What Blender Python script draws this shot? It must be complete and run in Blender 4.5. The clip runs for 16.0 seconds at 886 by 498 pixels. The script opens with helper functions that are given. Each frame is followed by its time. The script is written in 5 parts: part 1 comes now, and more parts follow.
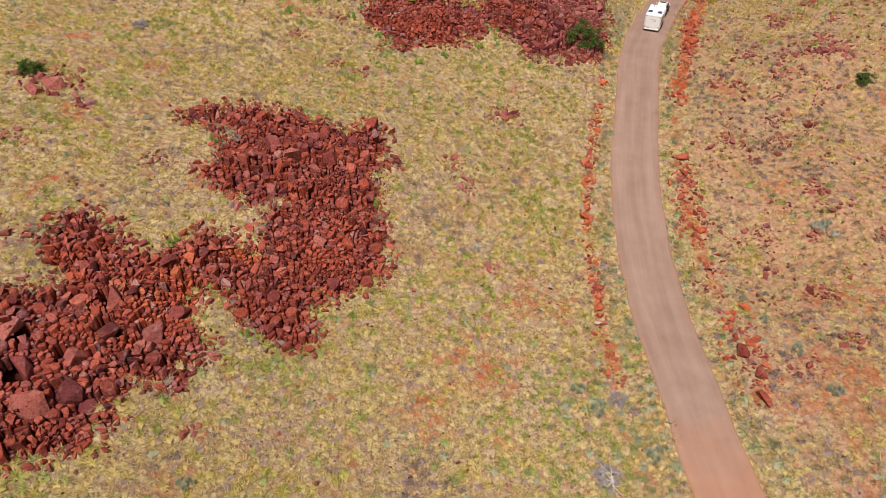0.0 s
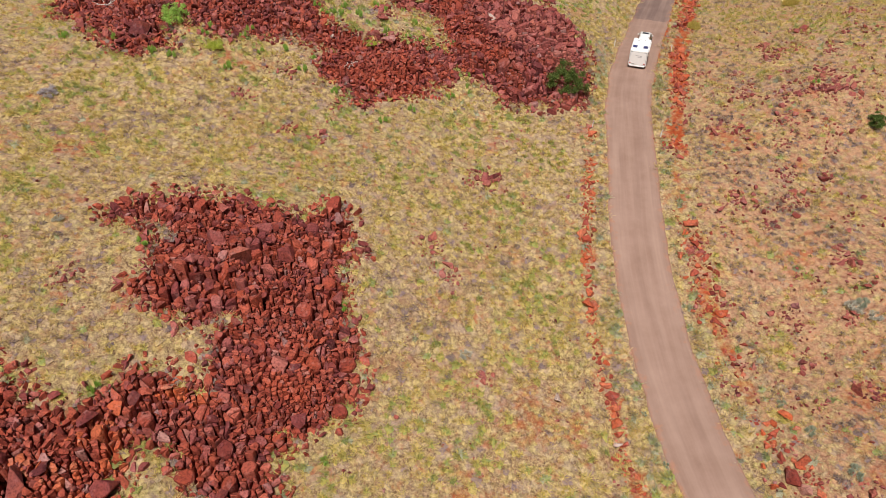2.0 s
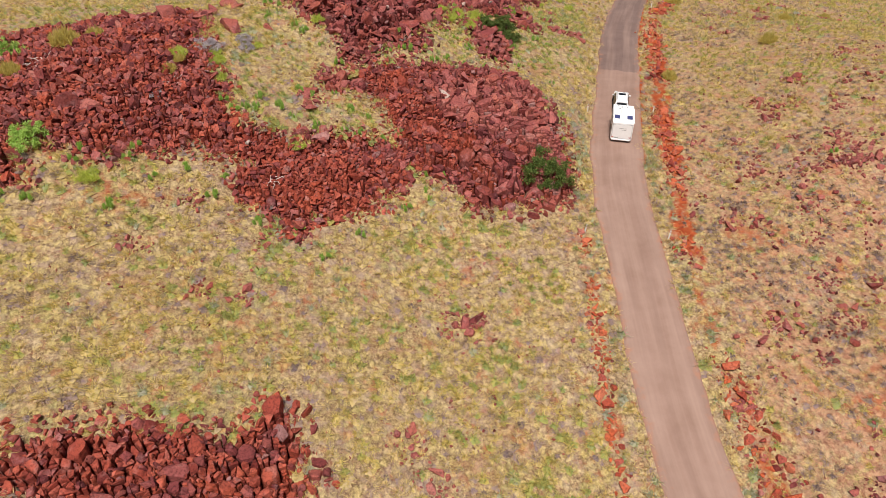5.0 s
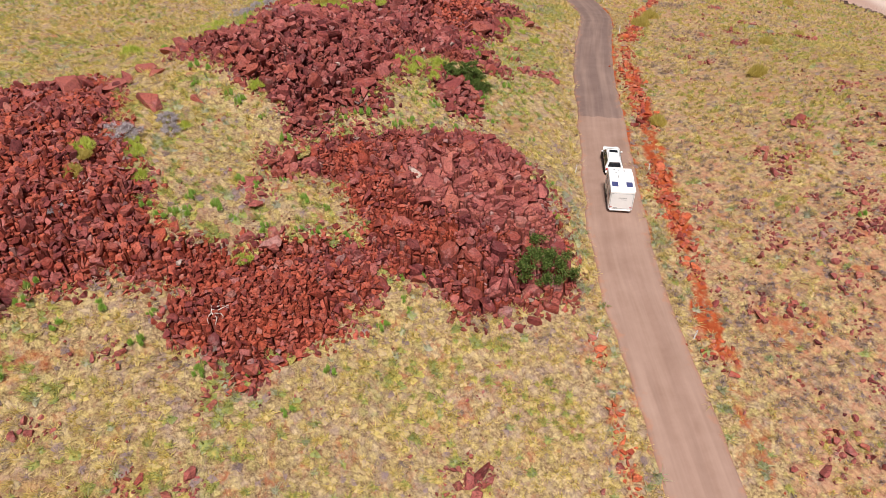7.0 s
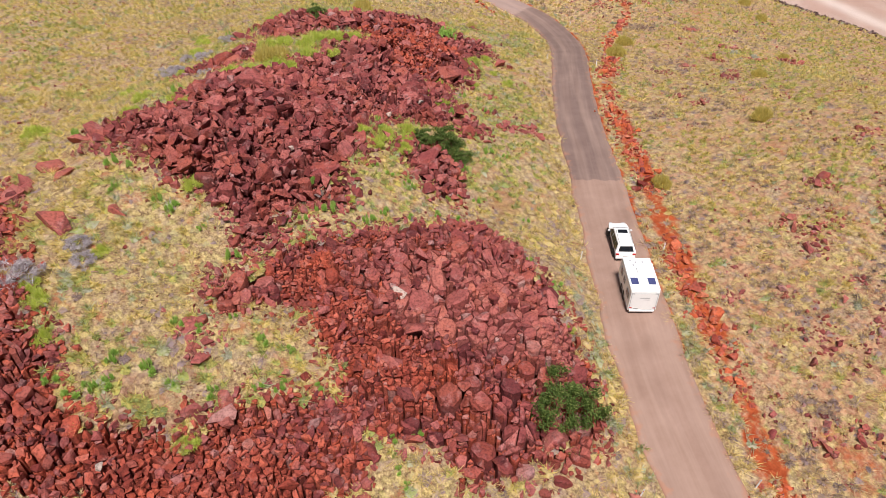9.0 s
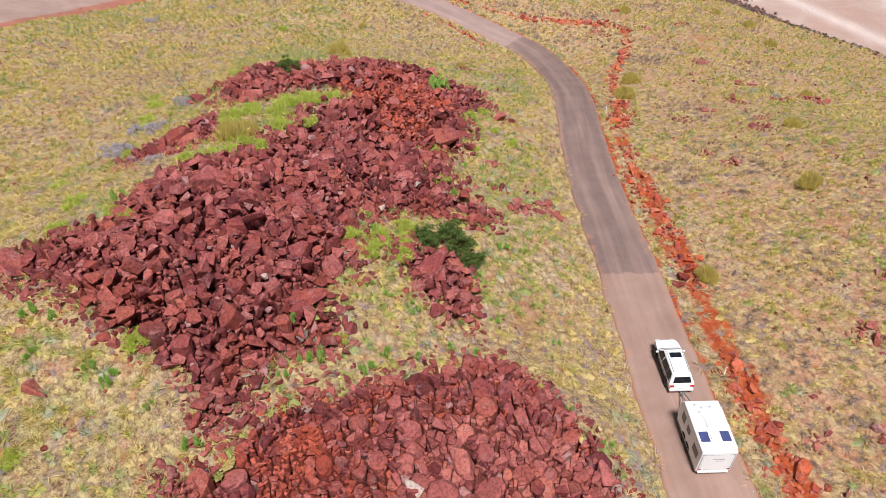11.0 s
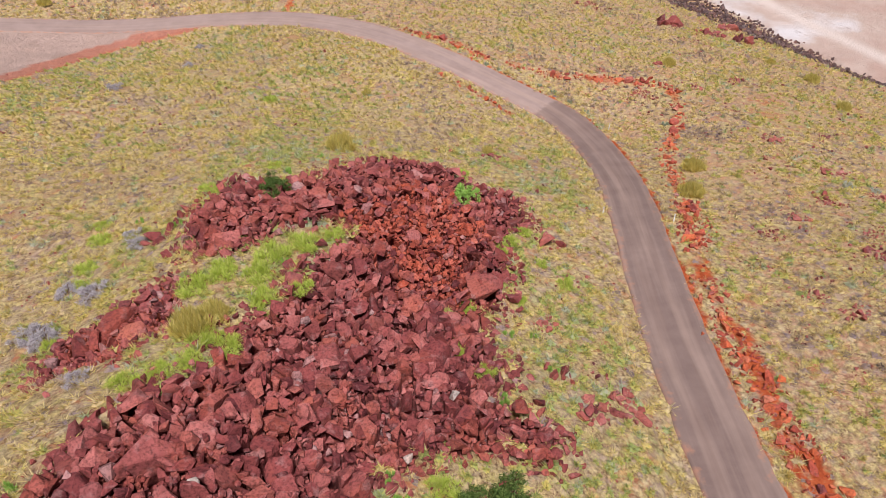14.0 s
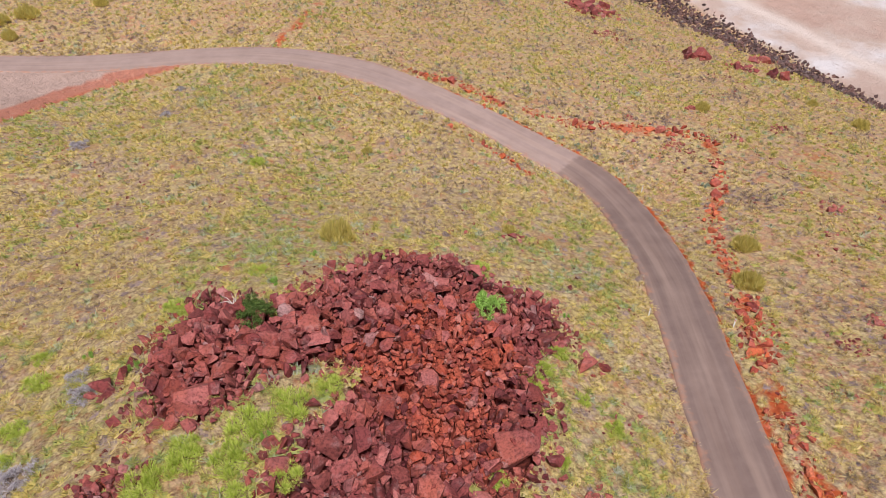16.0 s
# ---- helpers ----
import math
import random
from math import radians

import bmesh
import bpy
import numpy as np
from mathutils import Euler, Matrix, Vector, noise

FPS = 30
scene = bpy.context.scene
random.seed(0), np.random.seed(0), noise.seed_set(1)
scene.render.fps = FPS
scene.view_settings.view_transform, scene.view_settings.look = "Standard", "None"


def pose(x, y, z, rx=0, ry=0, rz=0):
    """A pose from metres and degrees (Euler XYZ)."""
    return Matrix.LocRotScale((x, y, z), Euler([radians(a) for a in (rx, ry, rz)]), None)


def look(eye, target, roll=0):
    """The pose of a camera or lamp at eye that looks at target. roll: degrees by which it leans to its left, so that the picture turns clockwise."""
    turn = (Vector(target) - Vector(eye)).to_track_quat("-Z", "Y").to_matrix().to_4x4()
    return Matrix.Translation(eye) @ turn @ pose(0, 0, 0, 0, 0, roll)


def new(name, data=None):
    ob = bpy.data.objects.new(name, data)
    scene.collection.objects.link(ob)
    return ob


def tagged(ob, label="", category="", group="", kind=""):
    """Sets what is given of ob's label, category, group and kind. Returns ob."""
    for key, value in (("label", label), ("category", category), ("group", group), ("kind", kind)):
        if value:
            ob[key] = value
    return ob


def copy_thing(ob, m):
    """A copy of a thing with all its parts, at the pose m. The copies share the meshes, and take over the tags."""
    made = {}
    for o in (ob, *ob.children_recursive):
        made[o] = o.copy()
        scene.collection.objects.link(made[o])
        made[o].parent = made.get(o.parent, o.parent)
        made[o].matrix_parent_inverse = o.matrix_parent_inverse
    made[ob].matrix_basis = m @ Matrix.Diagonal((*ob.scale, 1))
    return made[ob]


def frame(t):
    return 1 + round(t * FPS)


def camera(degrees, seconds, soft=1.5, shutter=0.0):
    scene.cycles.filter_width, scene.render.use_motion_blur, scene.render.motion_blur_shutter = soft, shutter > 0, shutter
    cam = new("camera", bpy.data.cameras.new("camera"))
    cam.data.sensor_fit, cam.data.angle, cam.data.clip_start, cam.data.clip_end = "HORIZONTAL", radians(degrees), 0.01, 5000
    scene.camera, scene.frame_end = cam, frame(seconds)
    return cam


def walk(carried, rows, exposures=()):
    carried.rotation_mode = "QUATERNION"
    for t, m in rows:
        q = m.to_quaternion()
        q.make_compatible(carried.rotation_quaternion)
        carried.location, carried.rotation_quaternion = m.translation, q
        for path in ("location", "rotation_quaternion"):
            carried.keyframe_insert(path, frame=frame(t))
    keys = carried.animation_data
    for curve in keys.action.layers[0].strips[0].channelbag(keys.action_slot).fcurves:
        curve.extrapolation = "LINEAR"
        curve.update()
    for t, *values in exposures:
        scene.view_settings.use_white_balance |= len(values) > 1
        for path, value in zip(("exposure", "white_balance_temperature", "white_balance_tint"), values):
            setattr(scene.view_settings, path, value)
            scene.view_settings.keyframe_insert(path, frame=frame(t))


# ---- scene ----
cam = camera(64.0, 16.0, soft=0.6)
METRES, EYE, TILT, LEAN, TURN = 132.0, 44.9, -40.0, 0.0, 0.0
ROWS = [
    (0.0, 0.0, 0.0, 0.0, -0.0, 0.0, 0.0),
    (0.5, -0.0045, 0.023, 0.019, -0.82, -0.04, 0.65),
    (1.0, -0.0086, 0.0459, 0.0381, -1.61, -0.1, 1.29),
    (1.5, -0.0119, 0.069, 0.0575, -2.46, -0.17, 1.97),
    (2.0, -0.015, 0.0924, 0.0769, -3.44, -0.26, 2.77),
    (2.5, -0.0177, 0.1159, 0.0965, -4.53, -0.38, 3.68),
    (3.0, -0.0199, 0.1396, 0.1161, -5.61, -0.5, 4.59),
    (3.5, -0.0215, 0.1634, 0.1357, -6.57, -0.64, 5.38),
    (4.0, -0.0227, 0.1872, 0.1552, -7.44, -0.79, 6.1),
    (6.5, -0.0182, 0.3076, 0.2529, -12.38, -1.75, 10.28),
    (7.0, -0.0154, 0.3318, 0.2727, -13.56, -2.03, 11.18),
    (7.5, -0.0119, 0.3562, 0.2922, -14.65, -2.29, 12.04),
    (8.0, -0.0079, 0.3804, 0.3121, -15.69, -2.58, 12.82),
    (8.5, -0.0032, 0.4047, 0.3318, -16.71, -2.87, 13.61),
    (9.0, 0.0027, 0.429, 0.3513, -17.69, -3.16, 14.36),
    (11.5, 0.0414, 0.5504, 0.448, -20.05, -4.02, 16.06),
    (12.0, 0.0506, 0.5746, 0.467, -20.09, -4.06, 16.08),
    (12.5, 0.0601, 0.5985, 0.486, -20.13, -4.09, 16.08),
    (13.0, 0.0701, 0.6224, 0.5049, -20.16, -4.11, 16.1),
    (13.5, 0.0801, 0.6462, 0.5238, -20.21, -4.16, 16.09),
    (14.0, 0.0905, 0.6699, 0.5423, -20.24, -4.17, 16.11),
    (14.5, 0.101, 0.6937, 0.561, -20.29, -4.2, 16.11),
    (15.0, 0.1113, 0.7171, 0.5794, -20.36, -4.23, 16.11),
    (15.5, 0.1215, 0.7394, 0.5973, -20.42, -4.27, 16.1),
    (16.0, 0.1313, 0.7607, 0.6142, -20.47, -4.31, 16.12),
]
walk(cam, [(t, pose(0, 0, EYE, TILT, LEAN, TURN) @ pose(METRES * x, METRES * y, METRES * z, 90 + pitch, roll, yaw)) for t, x, y, z, yaw, pitch, roll in ROWS],
     ((0.0, -0.09, 6800, 11), (4.2, -0.03, 6700, 12), (9.0, 0.18, 6450, 12), (11.5, 0.22, 6100, 11), (16.0, 0.05, 6100, 11)))


# ---- light ----
world = bpy.data.worlds.new("overcast_sky")
scene.world = world
world.use_nodes = True
wn = world.node_tree.nodes
sky = wn.new("ShaderNodeTexSky")
sky.sky_type, sky.sun_disc = "NISHITA", False
sky.sun_elevation, sky.sun_rotation = radians(67), radians(200)
sky.air_density, sky.dust_density, sky.ozone_density = 1.0, 4.0, 1.0
world.node_tree.links.new(sky.outputs[0], wn["Background"].inputs[0])
wn["Background"].inputs[1].default_value = 0.04
sun = new("sun", bpy.data.lights.new("sun", "SUN"))
sun.data.energy, sun.data.angle, sun.data.color = 5.0, radians(12), (1.0, 0.95, 0.9)
sun.matrix_world = look((0, 0, 200), (12, 37, 110))


# ---- material helpers ----
class Nodes:
    """A material's node tree with short calls for the nodes used here."""

    def __init__(self, name, rough=0.9, metal=0.0, spec=0.3):
        self.mat = bpy.data.materials.new(name)
        self.mat.use_nodes = True
        self.tree = self.mat.node_tree
        self.bsdf = self.tree.nodes["Principled BSDF"]
        self.bsdf.inputs["Roughness"].default_value = rough
        self.bsdf.inputs["Metallic"].default_value = metal
        self.bsdf.inputs["Specular IOR Level"].default_value = spec
        self.geo = self.tree.nodes.new("ShaderNodeNewGeometry")

    def link(self, a, b):
        if isinstance(a, bpy.types.NodeSocket):
            self.tree.links.new(a, b)
        elif isinstance(a, tuple):
            b.default_value = (*a, 1.0)
        else:
            b.default_value = a

    def noise(self, scale, detail=3.0, rough=0.55, vec=None):
        n = self.tree.nodes.new("ShaderNodeTexNoise")
        n.inputs["Scale"].default_value, n.inputs["Detail"].default_value, n.inputs["Roughness"].default_value = scale, detail, rough
        self.tree.links.new(vec or self.geo.outputs["Position"], n.inputs["Vector"])
        return n.outputs[0]

    def cells(self, scale, wobble):
        """Ragged cells on the plan: distance from the cell's middle and the cell's random colour."""
        w = self.tree.nodes.new("ShaderNodeTexNoise")
        w.inputs["Scale"].default_value, w.inputs["Detail"].default_value = 3.0, 5.0
        self.tree.links.new(self.geo.outputs["Position"], w.inputs["Vector"])
        off = self.tree.nodes.new("ShaderNodeVectorMath")
        off.operation = "MULTIPLY_ADD"
        off.inputs[1].default_value = (wobble, wobble, 0)
        self.tree.links.new(w.outputs["Color"], off.inputs[0])
        self.tree.links.new(self.geo.outputs["Position"], off.inputs[2])
        v = self.tree.nodes.new("ShaderNodeTexVoronoi")
        v.voronoi_dimensions = "2D"
        v.inputs["Scale"].default_value = scale
        self.tree.links.new(off.outputs[0], v.inputs["Vector"])
        rgb = self.tree.nodes.new("ShaderNodeSeparateColor")
        self.tree.links.new(v.outputs["Color"], rgb.inputs[0])
        return v.outputs["Distance"], rgb.outputs

    def stretched(self, sx, sy, sz, vec=None):
        n = self.tree.nodes.new("ShaderNodeMapping")
        n.inputs["Scale"].default_value = (sx, sy, sz)
        self.tree.links.new(vec or self.geo.outputs["Position"], n.inputs["Vector"])
        return n.outputs[0]

    def ramp(self, fac, *stops):
        n = self.tree.nodes.new("ShaderNodeValToRGB")
        e = n.color_ramp.elements
        e[0].position, e[0].color = stops[0][0], (*stops[0][1], 1)
        e[1].position, e[1].color = stops[-1][0], (*stops[-1][1], 1)
        for p, c in stops[1:-1]:
            e.new(p).color = (*c, 1)
        self.tree.links.new(fac, n.inputs[0])
        return n.outputs[0]

    def span(self, fac, a, b, lo=0.0, hi=1.0):
        n = self.tree.nodes.new("ShaderNodeMapRange")
        for k, v in zip((1, 2, 3, 4), (a, b, lo, hi)):
            n.inputs[k].default_value = v
        self.tree.links.new(fac, n.inputs[0])
        return n.outputs[0]

    def mix(self, fac, a, b, how="MIX"):
        n = self.tree.nodes.new("ShaderNodeMix")
        n.data_type, n.blend_type = "RGBA", how
        self.link(fac, n.inputs[0])
        self.link(a, n.inputs[6])
        self.link(b, n.inputs[7])
        return n.outputs[2]

    def math(self, op, a, b=0.0):
        n = self.tree.nodes.new("ShaderNodeMath")
        n.operation = op
        self.link(a, n.inputs[0])
        self.link(b, n.inputs[1])
        return n.outputs[0]

    def attr(self, name):
        n = self.tree.nodes.new("ShaderNodeAttribute")
        n.attribute_name = name
        return n.outputs["Fac"]

    def chance(self):
        return self.tree.nodes.new("ShaderNodeObjectInfo").outputs["Random"]

    def island(self):
        return self.geo.outputs["Random Per Island"]

    def bump(self, height, strength, distance):
        n = self.tree.nodes.new("ShaderNodeBump")
        n.inputs["Strength"].default_value, n.inputs["Distance"].default_value = strength, distance
        self.tree.links.new(height, n.inputs["Height"])
        self.tree.links.new(n.outputs[0], self.bsdf.inputs["Normal"])

    def thin(self, colour, share):
        """A leaf that lets that share of the light through."""
        mat = self.done(colour)
        glow = self.tree.nodes.new("ShaderNodeBsdfTranslucent")
        self.link(colour, glow.inputs["Color"])
        both = self.tree.nodes.new("ShaderNodeMixShader")
        both.inputs[0].default_value = share
        self.tree.links.new(self.bsdf.outputs[0], both.inputs[1])
        self.tree.links.new(glow.outputs[0], both.inputs[2])
        self.tree.links.new(both.outputs[0], self.tree.nodes["Material Output"].inputs[0])
        return mat

    def done(self, colour):
        self.link(colour, self.bsdf.inputs["Base Color"])
        return self.mat


def paint(name, colour, rough=0.4, metal=0.0, grime=0.12, spec=0.5):
    n = Nodes(name, rough, metal, spec)
    worn = n.span(n.noise(2.5, 5.0), 0.35, 0.75)
    dark = tuple(c * (1 - grime) for c in colour)
    return n.done(n.mix(worn, dark, colour))


def rock_material(name, per, dark, mid, light, dust):
    """Weathered stone: a colour by piece, varnish stains and dust."""
    n = Nodes(name, 0.8, 0.0, 0.22)
    by = n.chance() if per == "piece" else n.island()
    base = n.ramp(by, (0.0, dark), (0.2, mid), (0.42, light), (0.55, mid), (0.68, tuple(0.8 * c for c in mid)), (0.8, tuple(0.6 * a + 0.4 * c for a, c in zip(light, dust))), (0.9, dark), (0.95, light), (0.985, tuple(0.55 * c + 0.16 for c in light)), (1.0, mid))
    stain = n.span(n.noise(1.7, 5.0, 0.65), 0.44, 0.6)
    base = n.mix(n.math("MULTIPLY", stain, 0.3), base, dark)
    rust = n.span(n.noise(0.33, 4.0, 0.6), 0.5, 0.62)
    base = n.mix(n.math("MULTIPLY", rust, 0.4), base, dust)
    bloom = n.span(n.noise(1.1, 6.0, 0.7), 0.54, 0.64)
    base = n.mix(n.math("MULTIPLY", bloom, 0.35), base, tuple(0.6 * c + 0.15 for c in light))
    fleck = n.span(n.noise(5.0, 7.0, 0.8), 0.4, 0.6, 0.45, 1.32)
    base = n.mix(1.0, base, n.mix(fleck, (0.0, 0.0, 0.0), (1.0, 1.0, 1.0)), "MULTIPLY")
    n.bump(n.noise(3.0, 7.0, 0.7), 0.8, 0.2)
    return n.done(base)


MAROON = ((0.12, 0.026, 0.029), (0.28, 0.064, 0.06), (0.46, 0.145, 0.128), (0.38, 0.085, 0.045))
RUSTY = ((0.38, 0.07, 0.04), (0.56, 0.12, 0.05), (0.62, 0.2, 0.11), (0.66, 0.14, 0.04))
BLACKISH = ((0.07, 0.042, 0.042), (0.13, 0.078, 0.075), (0.22, 0.13, 0.115), (0.25, 0.11, 0.08))
REDDISH = ((0.17, 0.03, 0.025), (0.37, 0.072, 0.046), (0.53, 0.135, 0.09), (0.5, 0.095, 0.04))
rock_piece = rock_material("red_rock", "piece", *MAROON)
rock_joined = rock_material("red_rubble", "island", *MAROON)
rust_piece = rock_material("rusty_stone", "piece", *RUSTY)
rust_joined = rock_material("rusty_rubble", "island", *RUSTY)
PINKISH = ((0.24, 0.062, 0.058), (0.37, 0.105, 0.092), (0.46, 0.15, 0.118), (0.43, 0.115, 0.07))
pink_piece = rock_material("pinkish_slab", "piece", *PINKISH)
pink_joined = rock_material("pinkish_rubble", "island", *PINKISH)
red_piece = rock_material("reddish_stone", "piece", *REDDISH)
red_joined = rock_material("reddish_rubble", "island", *REDDISH)
bank_joined = rock_material("dark_bank_stone", "island", *BLACKISH)


GRASS = ((0.0, (0.42, 0.31, 0.31)), (0.09, (0.52, 0.38, 0.28)), (0.22, (0.8, 0.64, 0.37)), (0.4, (0.82, 0.67, 0.27)), (0.56, (0.76, 0.63, 0.19)), (0.7, (0.57, 0.54, 0.17)), (0.8, (0.42, 0.49, 0.16)), (0.9, (0.52, 0.53, 0.31)), (1.0, (0.58, 0.57, 0.43)))


def cover(n):
    """Matted growth seen from above: ragged clumps of many hues over brown, purple-grey and red litter."""
    c = n.ramp(n.noise(4.2, 8.0, 0.8), (0.36, (0.075, 0.042, 0.026)), (0.45, (0.22, 0.13, 0.075)), (0.53, (0.44, 0.31, 0.16)), (0.64, (0.68, 0.53, 0.28)))
    c = n.mix(n.span(n.noise(0.75, 7.0, 0.75), 0.5, 0.6, 0.0, 0.6), c, (0.44, 0.32, 0.27))
    red = n.noise(0.5, 7.0, 0.76, n.stretched(1.1, 0.9, 1.3))
    c = n.mix(n.span(red, 0.54, 0.63, 0.0, 0.85), c, (0.42, 0.14, 0.07))
    far, rgb = n.cells(1.35, 0.55)
    hue = n.math("ADD", n.span(rgb[0], 0.0, 1.0, 0.1, 0.62), n.span(n.noise(0.085, 4.0, 0.6), 0.35, 0.65, -0.18, 0.26))
    fibre = n.noise(5.0, 5.0, 0.8, n.stretched(1.0, 0.6, 0.7))
    frayed = n.noise(11.0, 3.0, 0.8, n.stretched(1.0, 0.55, 0.8))
    heart = n.math("ADD", n.math("ADD", far, n.span(fibre, 0.3, 0.7, 0.34, -0.34)), n.span(frayed, 0.3, 0.7, 0.2, -0.2))
    clump = n.math("MULTIPLY", n.span(heart, 0.78, 0.28), n.span(n.math("ADD", rgb[1], n.span(n.noise(0.2, 4.0), 0.35, 0.65, -0.35, 0.35)), 0.12, 0.25, 0.1, 0.4))
    tops = n.mix(n.span(frayed, 0.36, 0.56, 0.5, 0.0), n.ramp(hue, *GRASS), (0.3, 0.2, 0.1))
    c = n.mix(clump, c, tops)
    return n.mix(n.span(fibre, 0.32, 0.5, 0.36, 0.0), c, (0.17, 0.1, 0.065)), n.math("ADD", n.math("MULTIPLY", clump, 1.2), fibre)


def ground_material():
    n = Nodes("dry_ground", 0.95, 0.0, 0.1)
    litter, fibre = cover(n)
    dirt = n.span(n.noise(0.09, 5.0, 0.65, n.stretched(1.0, 1.3, 1.0)), 0.56, 0.68)
    litter = n.mix(n.math("MULTIPLY", dirt, 0.45), litter, (0.38, 0.15, 0.08))
    sand = n.ramp(n.noise(1.4, 8.0, 0.78), (0.36, (0.2, 0.075, 0.05)), (0.46, (0.42, 0.2, 0.13)), (0.54, (0.56, 0.34, 0.21)), (0.64, (0.5, 0.2, 0.1)))
    litter = n.mix(n.span(n.math("ADD", n.attr("sandy"), n.span(n.noise(1.1, 7.0, 0.75), 0.35, 0.65, -0.55, 0.55)), 0.25, 0.7, 0.0, 0.85), litter, sand)
    red = n.ramp(n.noise(0.8, 6.0, 0.7), (0.3, (0.32, 0.055, 0.02)), (0.55, (0.46, 0.1, 0.035)), (0.75, (0.46, 0.15, 0.07)))
    rough_edge = n.span(n.noise(0.9, 5.0, 0.7), 0.3, 0.7, -0.35, 0.35)
    bare = n.math("ADD", n.attr("bare"), n.math("MULTIPLY", n.math("MULTIPLY", rough_edge, 1.6), n.attr("bare")))
    ground = n.mix(n.span(bare, 0.3, 0.7), litter, red)
    # Soil between piled stones, painted dark to stand in for shade in the gaps.
    rubble = n.ramp(n.noise(2.2, 6.0, 0.75), (0.35, (0.06, 0.016, 0.014)), (0.55, (0.15, 0.034, 0.025)), (0.72, (0.28, 0.065, 0.035)))
    ground = n.mix(n.span(n.attr("stony"), 0.35, 0.6), ground, rubble)
    gravel = n.ramp(n.noise(0.25, 6.0, 0.65), (0.3, (0.38, 0.26, 0.215)), (0.5, (0.43, 0.3, 0.255)), (0.75, (0.5, 0.34, 0.28)))
    ground = n.mix(n.attr("pad"), ground, gravel)
    salt = n.ramp(n.noise(0.035, 6.0, 0.6), (0.38, (0.448, 0.299, 0.246)), (0.5, (0.501, 0.374, 0.32)), (0.62, (0.64, 0.577, 0.577)))
    mud = n.span(n.noise(0.3, 6.0, 0.75, n.stretched(1.0, 0.45, 1.0)), 0.6, 0.7)
    salt = n.mix(n.math("MULTIPLY", mud, 0.55), salt, (0.23, 0.147, 0.12))
    salt = n.mix(n.attr("rut"), salt, (0.64, 0.523, 0.47))
    ground = n.mix(n.attr("salt"), ground, salt)
    n.bump(fibre, 0.8, 0.2)
    return n.done(ground)


def road_material():
    n = Nodes("dusty_seal", 0.92, 0.0, 0.2)
    along, across = n.attr("along"), n.attr("across")
    wear = n.noise(0.35, 6.0, 0.65)
    dusty = n.ramp(wear, (0.3, (0.248, 0.156, 0.121)), (0.6, (0.299, 0.195, 0.156)), (0.8, (0.34, 0.228, 0.184)))
    grey = n.ramp(wear, (0.3, (0.15, 0.1, 0.088)), (0.6, (0.19, 0.13, 0.114)), (0.8, (0.225, 0.155, 0.135)))
    old = n.ramp(wear, (0.3, (0.248, 0.175, 0.155)), (0.6, (0.304, 0.216, 0.193)), (0.8, (0.34, 0.244, 0.212)))
    ragged = n.math("MULTIPLY", n.noise(1.4, 4.0), 0.003)
    at = n.math("ADD", along, ragged)
    c = n.mix(n.span(at, JOINT_1, JOINT_1 + 0.0006), dusty, grey)
    c = n.mix(n.span(at, JOINT_2, JOINT_2 + 0.0015), c, old)
    combined = n.tree.nodes.new("ShaderNodeCombineXYZ")
    n.tree.links.new(across, combined.inputs[0])
    n.tree.links.new(along, combined.inputs[1])
    streaks = n.noise(1.5, 3.0, 0.6, n.stretched(1.6, 9.0, 1.0, combined.outputs[0]))
    c = n.mix(n.span(streaks, 0.42, 0.7, 0.0, 0.4), c, (0.414, 0.29, 0.235))
    dark_streaks = n.noise(2.2, 3.0, 0.6, n.stretched(1.5, 14.0, 1.0, combined.outputs[0]))
    c = n.mix(n.span(dark_streaks, 0.48, 0.75, 0.0, 0.32), c, (0.184, 0.115, 0.092))
    rim = n.attr("rim")
    c = n.mix(n.span(n.math("ADD", along, n.math("MULTIPLY", n.noise(0.5, 4.0), 0.03)), DIRT, DIRT - 0.03, 0.0, 0.65), c, (0.42, 0.19, 0.11))
    c = n.mix(n.span(n.math("ADD", rim, n.span(n.noise(1.2, 5.0), 0.3, 0.7, -0.25, 0.25)), 0.85, 1.1, 0.0, 0.6), c, (0.368, 0.175, 0.11))
    n.bump(n.noise(14.0, 4.0, 0.7), 0.3, 0.03)
    return n.done(c)


def grass_material(name, rough):
    """Tussocks and blades: every tussock has a hue of its own, from grey and tan through straw and yellow to green and sage."""
    n = Nodes(name, rough, 0.0, 0.15)
    fibre = n.noise(13.0, 4.0, 0.8)
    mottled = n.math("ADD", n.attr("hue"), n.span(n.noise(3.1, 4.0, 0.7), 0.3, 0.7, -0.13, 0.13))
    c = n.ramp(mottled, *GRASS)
    shade = n.math("MULTIPLY", n.span(n.island(), 0.0, 1.0, 0.58, 1.55), n.span(fibre, 0.4, 0.58, 0.62, 1.25))
    c = n.mix(1.0, c, n.mix(shade, (0.0, 0.0, 0.0), (1.0, 1.0, 1.0)), "MULTIPLY")
    return n.thin(c, 0.5)


blade = grass_material("grass_blade", 0.7)


def leaf_material(name, *stops):
    n = Nodes(name, 0.65, 0.0, 0.3)
    return n.thin(n.ramp(n.island(), *stops), 0.45)


